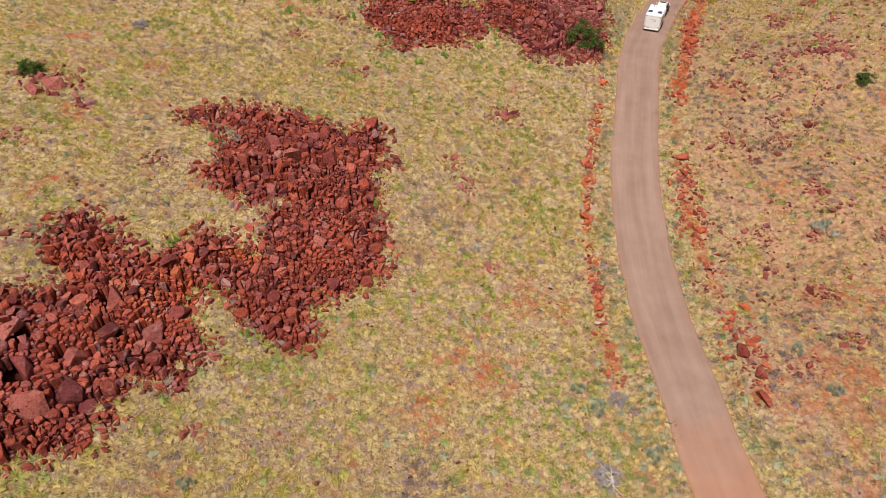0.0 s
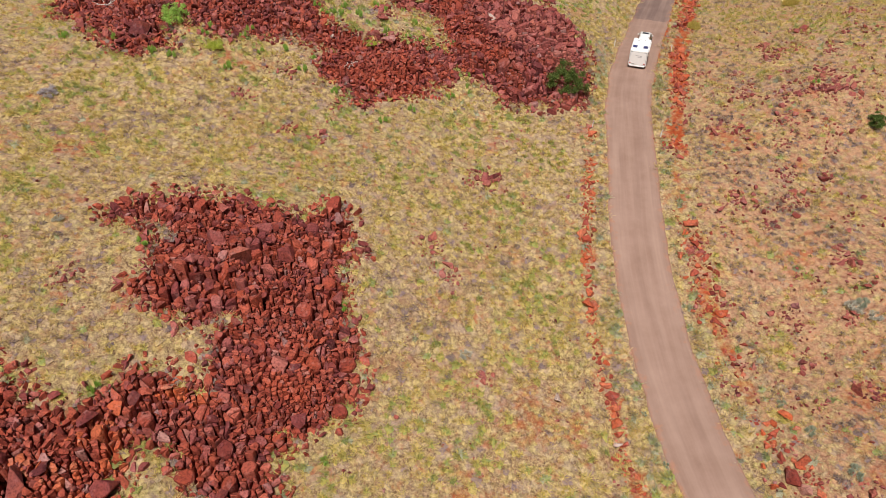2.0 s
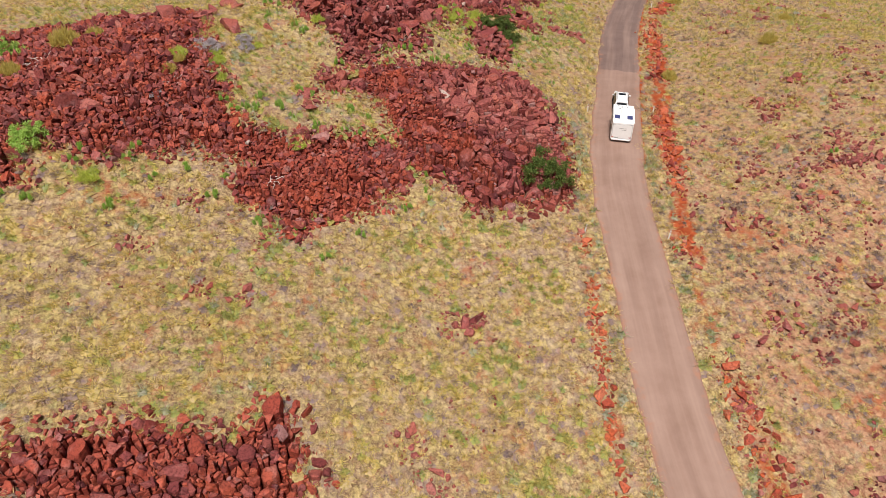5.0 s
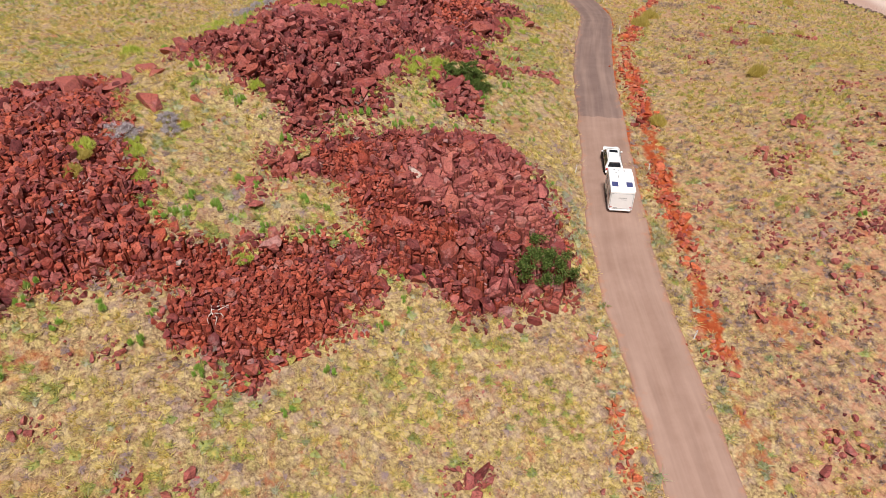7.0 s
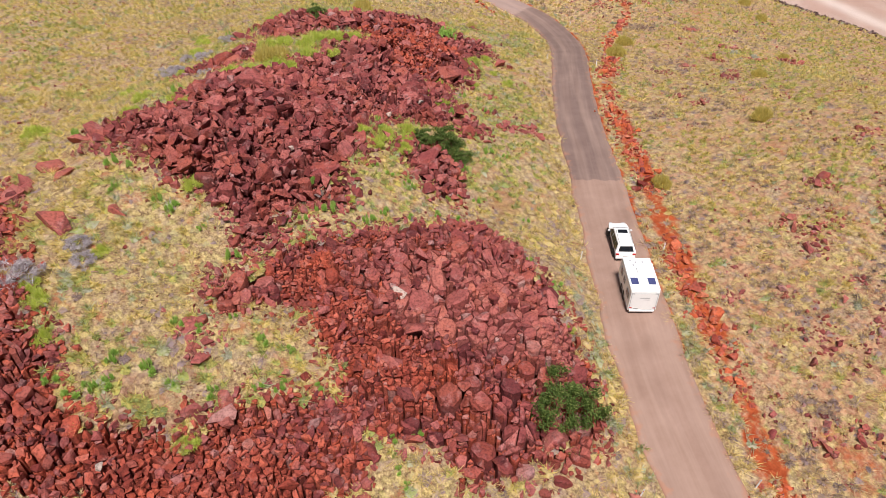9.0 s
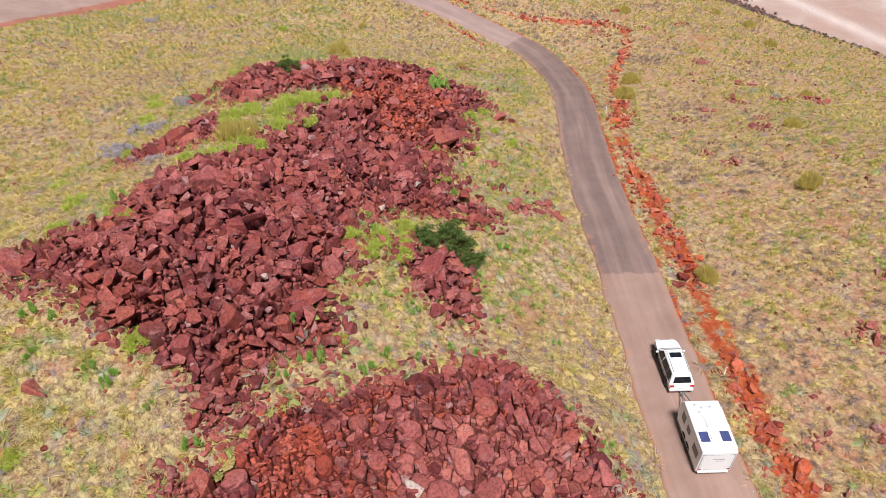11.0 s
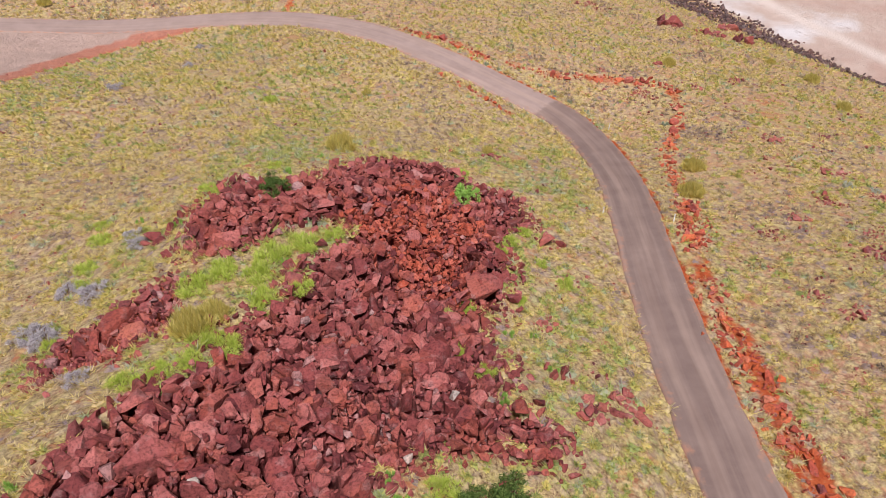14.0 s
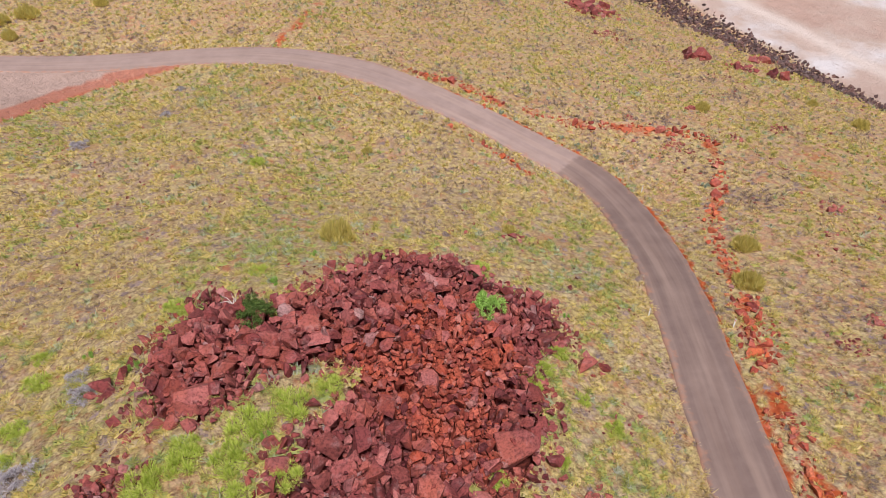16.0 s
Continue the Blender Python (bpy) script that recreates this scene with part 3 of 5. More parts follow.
def build_road():
    fine = np.linspace(0, len(road_line) - 1, 2 * len(road_line))
    pick = lambda v: np.interp(fine, np.arange(len(road_line)), v)  # noqa: E731
    cx, cy, cz, nx, ny = (pick(v) for v in (road_line[:, 0], road_line[:, 1], rz, side[:, 0], side[:, 1]))
    lanes = np.array([-1.0, -0.97, -0.9, -0.6, -0.3, 0, 0.3, 0.6, 0.9, 0.97, 1.0])
    rows = []
    for k, u in enumerate(lanes):
        wobble = 0.35 * (lumps(fine, 0 * fine, 5.0, 20 + (u > 0)) - 0.5) + 0.22 * (lumps(fine, 0 * fine, 1.3, 22 + (u > 0)) - 0.5)
        w = u * (HALF + wobble * abs(u) ** 4)
        z = cz + 0.07 * (1 - u * u) + (0.03 if abs(u) < 0.99 else -0.14)
        rows.append(np.stack([cx + nx * w, cy + ny * w, z], 1))
    V = np.stack(rows, 1)
    n, m = V.shape[:2]
    i = (np.arange(n - 1)[:, None] * m + np.arange(m - 1)).ravel()
    tris = np.concatenate([np.stack([i, i + 1, i + m + 1], 1), np.stack([i, i + m + 1, i + m], 1)])
    ob = mesh_object("road", V.reshape(-1, 3), tris, road_material(), None, True)
    field(ob, "along", np.repeat(fine / (len(road_line) - 1), m))
    field(ob, "across", np.tile(lanes, n))
    field(ob, "rim", np.tile(abs(lanes), n))
    tagged(ob, "narrow dusty sealed road with wheel tracks and crumbling edges", "road", kind="structure")


build_road()


# ---- stones ----
def merged(pieces):
    n, vs, ts = 0, [], []
    for V, T in pieces:
        vs.append(V)
        ts.append(T + n)
        n += len(V)
    return np.concatenate(vs), np.concatenate(ts)


def stone_shape(seed, worn, boxy, corners=(11, 16)):
    """A broken block: the hull of scattered corners, its edges worn off."""
    r = np.random.RandomState(seed)
    bm = bmesh.new()
    for _ in range(r.randint(*corners)):
        v = r.normal(size=3)
        v /= np.linalg.norm(v)
        v /= (abs(v) ** boxy).sum() ** (1 / boxy)
        bm.verts.new(v * r.uniform(0.86, 1.08) * (0.5, 0.42, 0.36))
    hull = bmesh.ops.convex_hull(bm, input=bm.verts[:])
    bmesh.ops.delete(bm, geom=list({*hull["geom_interior"], *hull["geom_unused"]}), context="VERTS")
    bmesh.ops.dissolve_limit(bm, angle_limit=radians(9), verts=bm.verts[:], edges=bm.edges[:])
    if worn:
        bmesh.ops.bevel(bm, geom=bm.edges[:], offset=worn, segments=1, affect="EDGES", clamp_overlap=True)
    bmesh.ops.triangulate(bm, faces=bm.faces[:])
    bmesh.ops.recalc_face_normals(bm, faces=bm.faces[:])
    bm.verts.index_update()
    V = np.array([v.co[:] for v in bm.verts])
    T = np.array([[v.index for v in f.verts] for f in bm.faces])
    bm.free()
    return V, T


RAW = [stone_shape(k, 0.0, 4.0, (8, 12)) for k in range(20)]
WORN = [stone_shape(40 + k, 0.018, 3.0 + 0.5 * (k % 5), (9, 14)) for k in range(16)]
mesh_of = {}


def stone_mesh(k, material):
    if (k, material.name) not in mesh_of:
        me = bpy.data.meshes.new("stone")
        me.from_pydata([tuple(v) for v in WORN[k][0]], [], [tuple(int(i) for i in t) for t in WORN[k][1]])
        me.materials.append(material)
        mesh_of[k, material.name] = me
    return mesh_of[k, material.name]


def turned(r, tilt):
    return Euler((r.normal() * tilt, r.normal() * tilt, r.uniform(0, 6.283))).to_matrix()


def put_stone(name, parent, r, x, y, z, size, material, tilt=0.35, shape=None, yaw=None):
    """One loose stone as a part of its pile."""
    ob = new(name, stone_mesh(r.randint(len(WORN)), material))
    ob.parent = parent
    sx, sy, sz = shape or (r.uniform(0.85, 1.3), r.uniform(0.8, 1.15), r.uniform(0.75, 1.25))
    turn = turned(r, tilt) if yaw is None else Euler((r.normal() * tilt, r.normal() * tilt, radians(yaw) + r.normal() * 0.3)).to_matrix()
    m = turn.to_4x4() @ Matrix.Diagonal((sx * size, sy * size, sz * size, 1))
    ob.matrix_basis = Matrix.Translation((x - parent.location.x, y - parent.location.y, z - parent.location.z)) @ m
    return ob


def joined_stones(name, spots, r, material, parent=None, tilt=0.8):
    """Small stones in one mesh: spots of x, y, z, size."""
    vs, ts, n = [], [], 0
    base = np.array(parent.location) if parent else np.zeros(3)
    for x, y, z, s in spots:
        V, T = RAW[r.randint(len(RAW))]
        m = np.array(turned(r, tilt))
        vs.append((V * r.uniform(0.75, 1.25, 3) * s) @ m.T + (np.array((x, y, z)) - base))
        ts.append(T + n)
        n += len(V)
    ob = mesh_object(name, np.concatenate(vs), np.concatenate(ts), material, parent)
    return tagged(ob, kind="stuff")


def pack(r, wanted, spot, tries=4.0, laid=()):
    """Places stones of falling sizes, with little overlap: rows of x, y, size. wanted: (size, count). spot(n, size): random places."""
    cells, out = {}, []
    for x, y, s in laid:
        cells.setdefault((int(x // 1.5), int(y // 1.5)), []).append((x, y, s))
    for size, count in wanted:
        P = spot(int(count * tries), size)
        made = 0
        for x, y in P:
            if made >= count:
                break
            s = size * r.uniform(0.8, 1.25)
            ci, cj = int(x // 1.5), int(y // 1.5)
            near = (q for i in range(ci - 2, ci + 3) for j in range(cj - 2, cj + 3) for q in cells.get((i, j), ()))
            if not any((a - x) ** 2 + (b - y) ** 2 < (0.36 * (s + q)) ** 2 for a, b, q in near):
                cells.setdefault((ci, cj), []).append((x, y, s))
                out.append((x, y, s))
                made += 1
    return out


# stretches of sound bedrock, cracked into close-set blocks: (x, y, radius)
BEDROCK = ((15, 109.5, 4.2), (19.5, 107, 4.4), (21.5, 103.5, 2.6), (-31.5, 36, 4.0), (-30.5, 40, 2.5), (-24.5, 42.5, 2.6), (-13, 56, 2.4))


def sound_rock(x, y):
    return any(math.hypot(x - a, y - b) < q for a, b, q in BEDROCK)


def fitted(stones, r):
    """The plan of each stone where it lies wedged among its neighbours: an irregular polygon, cut back along the line between each two."""
    cells = {}
    for k, (x, y, s) in enumerate(stones):
        cells.setdefault((int(x // 1.5), int(y // 1.5)), []).append(k)
    out = []
    for k, (x, y, s) in enumerate(stones):
        turn, n = r.uniform(0, 6.283), r.randint(6, 9)
        gap = 0.01 + 0.016 * s if sound_rock(x, y) else 0.018 + 0.045 * s
        long, yaw = r.uniform(1.0, 1.35), r.uniform(0, 6.283)
        poly = []
        for i in range(n):
            a, q = turn + 6.283 * (i + r.uniform(-0.3, 0.3)) / n, s * r.uniform(0.5, 0.68)
            u, v = q * math.cos(a) * long, q * math.sin(a) / long
            poly.append((u * math.cos(yaw) - v * math.sin(yaw), u * math.sin(yaw) + v * math.cos(yaw)))
        ci, cj = int(x // 1.5), int(y // 1.5)
        for i in range(ci - 2, ci + 3):
            for j in range(cj - 2, cj + 3):
                for other in cells.get((i, j), ()):
                    if other == k:
                        continue
                    dx, dy, q = stones[other][0] - x, stones[other][1] - y, stones[other][2]
                    far = math.hypot(dx, dy)
                    if far > 0.95 * (s + q):
                        continue
                    limit = (far * far + 0.13 * (s * s - q * q)) / (2 * far) - gap
                    dx, dy = dx / far, dy / far
                    kept, m = [], len(poly)
                    for p in range(m):
                        (ax, ay), (bx, by) = poly[p], poly[(p + 1) % m]
                        da, db = ax * dx + ay * dy - limit, bx * dx + by * dy - limit
                        if da <= 0:
                            kept.append((ax, ay))
                        if (da < 0 < db) or (db < 0 < da):
                            t = da / (da - db)
                            kept.append((ax + t * (bx - ax), ay + t * (by - ay)))
                    poly = kept
                    if len(poly) < 3:
                        break
                if len(poly) < 3:
                    break
            if len(poly) < 3:
                break
        out.append(np.array(poly) if len(poly) > 2 else None)
    return out


def wedged(poly, s, r, calm=1.0, deep=0.9):
    """A broken block on such a plan: sheer sides, a chipped rim and a flat, tilted top. Its origin is the middle of its top."""
    n = len(poly)
    tilt = np.clip(r.normal(size=2) * 0.5 * calm, -0.9, 0.9)
    mid = poly.mean(0)
    rim = (poly - mid) @ tilt - s * r.uniform(0.02, 0.24, n) * (0.4 + 0.6 * calm)
    inner = mid + (poly - mid) * r.uniform(0.66, 0.95, (n, 1))
    top = (inner - mid) @ tilt
    V = np.concatenate([np.c_[mid + (poly - mid) * 0.96, rim - deep], np.c_[poly, rim], np.c_[inner, top], [[*mid, 0.03 * s * r.rand()]]])
    i = np.arange(n)
    j = (i + 1) % n
    T = [q for a in (0, n) for q in (np.stack([a + i, a + j, a + n + j], 1), np.stack([a + i, a + n + j, a + n + i], 1))]
    T.append(np.stack([2 * n + i, 2 * n + j, np.full(n, 3 * n)], 1))
    return V, np.concatenate(T)


def cracked(poly, s, r, chance, gap=0.016):
    """Such a plan, broken once or twice along straight cracks: pieces and their sizes."""
    if s < 0.45 or r.rand() > chance or len(poly) < 4:
        return [(poly, s)]
    a = r.uniform(0, 3.1416)
    way = np.array((math.cos(a), math.sin(a)))
    off = (poly - poly.mean(0)) @ way - r.uniform(-0.12, 0.12) * s
    out = []
    for sign in (-1, 1):
        d, kept = sign * off + 0.008 + gap * s, []
        for p in range(len(poly)):
            q = (p + 1) % len(poly)
            if d[p] <= 0:
                kept.append(poly[p])
            if d[p] * d[q] < 0:
                kept.append(poly[p] + (poly[q] - poly[p]) * d[p] / (d[p] - d[q]))
        if len(kept) > 2:
            out += cracked(np.array(kept), s * 0.72, r, chance * 0.5, gap)
    return out


# stretches of rusty soil and stone in the piles: (x, y, radius)
RUST = ((-12, 54, 3.6), (-24.5, 44, 3.4), (-29, 40.5, 2.4), (-12.5, 60, 2.2), (7, 108, 4.2), (9.5, 104, 3.4), (6, 115, 3), (-3, 98, 5), (-9, 101, 2.6), (22.5, 103, 2.2), (30, 154, 4), (34, 161, 4.5), (28, 160, 3), (-20, 112, 3))


ORANGE = ((-24.3, 48.6, 1.9), (-22.6, 46.4, 1.7), (-28.4, 45.2, 1.4), (-19.6, 52.2, 1.6), (-25.5, 44.5, 1.5))


def orange(x, y, r):
    return any(math.hypot(x - a, y - b) < q * r.uniform(0.6, 1.2) for a, b, q in ORANGE)


def rusty(x, y, r):
    return any(math.hypot(x - a, y - b) < q * r.uniform(0.6, 1.25) for a, b, q in RUST)


def build_pile(key, label, coarse, seed, count_parts=280, great=(), heavy=0.1):
    """A heap of blocks wedged together, some loose ones on top. great: single large blocks (x, y, size)."""
    r = np.random.RandomState(seed)
    outlines = PILES[key]
    allp = np.array([p for c in outlines for p in c])
    lo, hi = allp.min(0) - 3, allp.max(0) + 3

    def spot(n, size):
        P = r.uniform(lo, hi, (n * 6, 2))
        fringe = 0.2 + (1.9 if size < 1.2 else 0.0) * r.rand(len(P)) ** 3
        P = P[off_pile(P[:, 0], P[:, 1], outlines) < fringe][:n]
        return [p for p in P if size < 0.7 or not rusty(p[0], p[1], r)]

    probe = r.uniform(lo, hi, (6000, 2))
    area = (off_pile(probe[:, 0], probe[:, 1], outlines) < 0).mean() * np.prod(hi - lo)
    stones = list(great) + pack(r, [(s, int(area * share / (0.7 * s * s))) for s, share in coarse], spot, 4.0, great)
    cx, cy = allp.mean(0)
    thing = empty("rock_pile", cx, cy, float(height(cx, cy)))
    tagged(thing, label, "rock pile", "rock piles on the hillside")
    S = np.array(stones)
    far = off_pile(S[:, 0], S[:, 1], outlines)
    rise = {"dome": 1.3, "crest": 0.4, "outlier": 0.3}.get(key, 0.2)
    Z = height(S[:, 0], S[:, 1]) + (1 - smooth(-0.8, 0.6, far)) * (1.3 * (lumps(S[:, 0], S[:, 1], 2.4, 11) - 0.45)) + rise * smooth(0, -4, far)
    base = np.array(thing.location)
    rest, fallen = {}, {}
    ranked = set(np.argsort(-S[:, 2])[:count_parts].tolist())
    for k, poly in enumerate(fitted(stones, r)):
        if poly is None:
            continue
        x, y, s = stones[k]
        sound = sound_rock(x, y)
        if k < len(great):
            put_stone("boulder", thing, r, x, y, Z[k] - 0.12 * s, s, pink_piece if r.rand() < 0.4 else rock_piece, 0.3, (r.uniform(1.05, 1.4), r.uniform(0.9, 1.1), r.uniform(1.1, 1.4)))
            continue
        whole = s > 1.8 and not sound
        loose = s < (1.5 if key == "crest" else 0.85) and not sound
        tone = "orange" if key == "hook" and orange(x, y, r) and r.rand() < 0.55 else "pink" if key == "dome" and sound else "red" if rusty(x, y, r) or (key in ("hook", "ridge") and r.rand() < (0.75 if key == "hook" else 0.5)) else "dark"
        if loose:
            up, size = Z[k] + s * r.uniform(-0.05, 0.3), s * r.uniform(1.0, 1.25 if key == "crest" else 1.35)
            if k in ranked:
                put_stone("boulder", thing, r, x, y, up, size, red_piece if tone == "red" else rock_piece, 0.6)
            else:
                fallen.setdefault(tone, []).append((x, y, up, size))
            V, T = wedged(poly, s, r, 0.6, 0.6 * s + (1.1 if far[k] < 0.2 else 0.1))
            sunk = 0.75 if key == "crest" else 0.16
            rest.setdefault("bed" if tone == "dark" and key != "crest" else tone, []).append((V + (np.array((x, y, Z[k] - sunk * s)) - base), T))
            continue
        for piece, q in cracked(poly, s, r, 0.2 if whole else 0.4 if sound else 0.7, 0.004 if sound else 0.016):
            V, T = wedged(piece, q, r, 0.55 if sound or whole else 1.0, 0.6 * q + (1.1 if far[k] < 0.2 else 0.1))
            lift = r.uniform(0.0, 0.32) + 0.05 if sound else 0.3 * r.rand() + 0.1 if whole else q * r.uniform(-0.25, 0.42)
            V = V + (np.array((x, y, Z[k] + lift)) - base)
            if k in ranked:
                mesh_object("boulder", V, T, pink_piece if tone == "pink" else rust_piece if tone == "orange" else red_piece if tone == "red" else rock_piece, thing)
            else:
                rest.setdefault(tone, []).append((V, T))
    for tone, material in (("dark", rock_joined), ("red", red_joined), ("bed", red_joined), ("orange", rust_joined), ("pink", pink_joined)):
        if tone in rest:
            tagged(mesh_object(tone + "_debris", *merged(rest[tone]), material, thing), kind="stuff")
        if tone in fallen:
            tagged(joined_stones(tone + "_rubble", fallen[tone], r, material, thing), kind="stuff")
    n = int(area * 0.9)
    P = np.array(spot(n, 0.4))
    z = height(P[:, 0], P[:, 1]) + (1 - smooth(-0.8, 0.6, off_pile(P[:, 0], P[:, 1], outlines))) * (1.3 * (lumps(P[:, 0], P[:, 1], 2.4, 11) - 0.45)) + rise * smooth(0, -4, off_pile(P[:, 0], P[:, 1], outlines))
    q = np.clip(0.45 * np.exp(0.5 * r.normal(size=len(P))), 0.2, 1.3)
    for (a, b), c in zip(np.array(spot(int(area * heavy), 1.0)), r.rand(int(area * heavy))):
        e = 0.6 + 0.9 * c * c
        low = off_pile(a, b, outlines)
        up = float(height(a, b) + (1 - smooth(-0.8, 0.6, low)) * 1.3 * (lumps(a, b, 2.4, 11) - 0.45) + rise * smooth(0, -4, low))
        put_stone("loose_boulder", thing, r, a, b, up + 0.3 * e, e, red_piece if rusty(a, b, r) else rock_piece, 0.7)
    joined_stones("loose_rubble", [(a, b, c + 0.3 * e, e) for (a, b), c, e in zip(P, z, q)], r, rock_joined, thing)
    return thing


build_pile("hook", "hook-shaped heap of broken dark red rock on grassy ground", ((2.0, 0.08), (1.5, 0.16), (1.1, 0.28), (0.78, 0.45), (0.55, 0.6), (0.38, 0.6)), 1, 150,
           ((-34.2, 33.8, 2.8), (-29.0, 34.6, 2.3), (-28.0, 41.0, 2.4), (-25.0, 42.0, 2.6), (-23.6, 44.6, 2.0), (-12.6, 56.4, 2.0), (-14.8, 69.0, 1.9), (-16.5, 66.0, 2.4), (-18.6, 67.6, 2.0), (-12.6, 67.0, 2.1), (-32.6, 35.5, 3.0), (-30.0, 38.0, 2.8), (-31.0, 32.8, 2.6), (-34.0, 39.0, 2.6), (-28.6, 44.0, 2.4)))
build_pile("ridge", "long spill of dark red rocks with large slabs at its head", ((1.7, 0.03), (1.15, 0.08), (0.82, 0.22), (0.58, 0.55), (0.43, 0.8)), 2, 150,
           ((-31.0, 97.6, 3.6), (-28.6, 98.6, 2.2), (-24.7, 105.0, 2.8), (-22.8, 104.4, 1.8), (-18.2, 129.0, 3.2), (-15.9, 127.2, 2.6), (-21.5, 128.4, 2.6), (-24.8, 130.5, 2.8), (-20.4, 124.8, 2.4), (-18.0, 133.0, 2.6), (-23.5, 125.8, 2.2), (-20.6, 114.5, 1.9), (-33.5, 106.0, 2.4)))
build_pile("dome", "rounded outcrop of cracked red rock beside the road", ((2.1, 0.2), (1.6, 0.3), (1.1, 0.3), (0.75, 0.35), (0.52, 0.5), (0.36, 0.5)), 3, 150,
           ((13.6, 109.2, 2.4), (15.6, 110.6, 2.0), (9.7, 105.2, 2.0), (18.9, 97.0, 2.7), (12.3, 107.0, 1.9)))
crest = build_pile("crest", "large hilltop heap of dark maroon boulders", ((2.1, 0.08), (1.6, 0.18), (1.25, 0.3), (0.92, 0.45), (0.65, 0.55), (0.45, 0.55), (0.33, 0.3)), 4, 150,
                   ((33.6, 151.4, 3.4), (10.8, 126.3, 2.3), (5.3, 124.7, 2.1), (8.2, 130.2, 2.3), (11.6, 129.9, 2.4), (6.9, 138.3, 3.0), (18.4, 145.0, 2.6), (25.7, 143.8, 3.0), (42.6, 161.1, 2.4), (22.2, 129.2, 2.8), (24.0, 128.6, 2.0), (3.5, 137.4, 2.2), (13.6, 162.0, 2.6), (15.4, 160.9, 2.6), (17.6, 162.5, 2.2)), 0.3)
outlier = build_pile("outlier", "small heap of red slabs in the grass below the crest", ((1.3, 0.1), (0.9, 0.3), (0.6, 0.5), (0.4, 0.6)), 5, 120, ((3.6, 152.2, 1.8), (7.2, 151.4, 2.0)))
put_stone("slab", outlier, np.random.RandomState(6), 6.2, 153.9, float(height(6.2, 153.9)) + 0.25, 1.0, rock_piece, 0.1, (5.2, 2.2, 2.0), 32)

def lone_boulders():
    """Large rounded pink slabs that stand by themselves between the piles."""
    r = np.random.RandomState(83)
    for x, y, s in ((-10.9, 122.3, 2.8), (-12.6, 130.8, 2.6), (-11.0, 131.8, 2.1), (-14.0, 128.6, 2.8), (-6.0, 123.1, 1.4), (-9.9, 129.4, 1.6), (-6.8, 135.6, 2.5), (-8.6, 136.2, 1.8), (-3.0, 111.1, 1.5), (-2.1, 103.7, 2.0), (-4.0, 104.4, 1.3)):
        thing = empty("boulder", x, y, float(height(x, y)))
        tagged(thing, "large smooth pinkish red boulder sunk in dry grass", "boulder", "lone boulders")
        put_stone("stone", thing, r, x, y, thing.location.z + 0.1 * s, s, pink_piece, 0.22, (r.uniform(1.05, 1.4), r.uniform(0.9, 1.1), r.uniform(0.8, 1.0)))


lone_boulders()

# clusters in the grass: (x, y, half width, largest stone)
CLUSTERS = ((-42.7, 71.4, 2.9, 1.8), (7.5, 82.2, 1.7, 1.1), (1.1, 71.4, 1.3, 0.9), (2.4, 68.2, 1.3, 0.9), (55, 94.7, 3.4, 1.3), (35.6, 76.9, 1.2, 1.2),
            (4.9, 57, 0.7, 0.9), (-42.7, 61, 1.1, 0.9), (-29.7, 61.2, 1.4, 0.8), (3.8, 118.6, 1.6, 1.1), (2.0, 118.0, 1.0, 0.9), (5.4, 117.2, 1.3, 1.0), (8.6, 119.6, 1.2, 0.9), (-38.4, 68.3, 0.8, 1.1), (-37.7, 48.6, 1.2, 0.9), (46.1, 89.5, 1.4, 0.9),
            (29.2, 70.3, 0.9, 1.0), (-19.9, 33.5, 0.7, 1.2), (-14.2, 94.7, 0.9, 1.1), (8.8, 82.4, 0.9, 1.2), (52.5, 95.4, 2.0, 1.0), (37.8, 136.9, 1.4, 1.6),
            (-18.7, 89.9, 1.0, 0.9), (-13.8, 85.3, 0.9, 0.8), (-10.3, 84.6, 0.9, 0.8), (-2.2, 110.1, 1.8, 1.0), (-0.6, 114.8, 1.5, 1.0), (-2, 103.9, 1.1, 1.6),
            (58.8, 113.1, 1.3, 1.0), (94.2, 151.1, 2.0, 1.2), (-2.8, 108.7, 0.8, 1.2), (34.8, 136.4, 0.9, 1.2), (34.8, 141.1, 0.7, 1.2), (37.1, 146.2, 0.9, 1.0),
            (114.6, 221, 1.6, 3.4), (120, 214, 2.2, 1.8), (129.6, 217, 1.7, 3.0), (124.8, 208.7, 1.5, 2.4), (111.8, 249.1, 3.8, 3.2), (73.6, 152.1, 1.1, 0.9),
            (44.3, 157.3, 0.9, 1.6), (49.4, 177.6, 0.9, 0.9), (10, 165.4, 0.9, 1.4), (104, 234, 3.5, 1.0), (-8.5, 90.5, 0.8, 0.8))


def strewn():
    """More small clusters on the stony slope east of the road."""
    r = np.random.RandomState(77)
    out = []
    while len(out) < 46:
        y = r.uniform(42, 110) if len(out) < 30 else r.uniform(110, 200)
        x = float(np.interp(y, road_line[:, 1], road_line[:, 0])) + r.uniform(9, 38)
        if all(math.hypot(x - a, y - b) > 4 for a, b, _, _ in CLUSTERS + tuple(out)):
            out.append((x, y, r.uniform(0.6, 1.7), r.uniform(0.6, 1.1)))
    return tuple(out)


CLUSTERS = CLUSTERS + strewn()


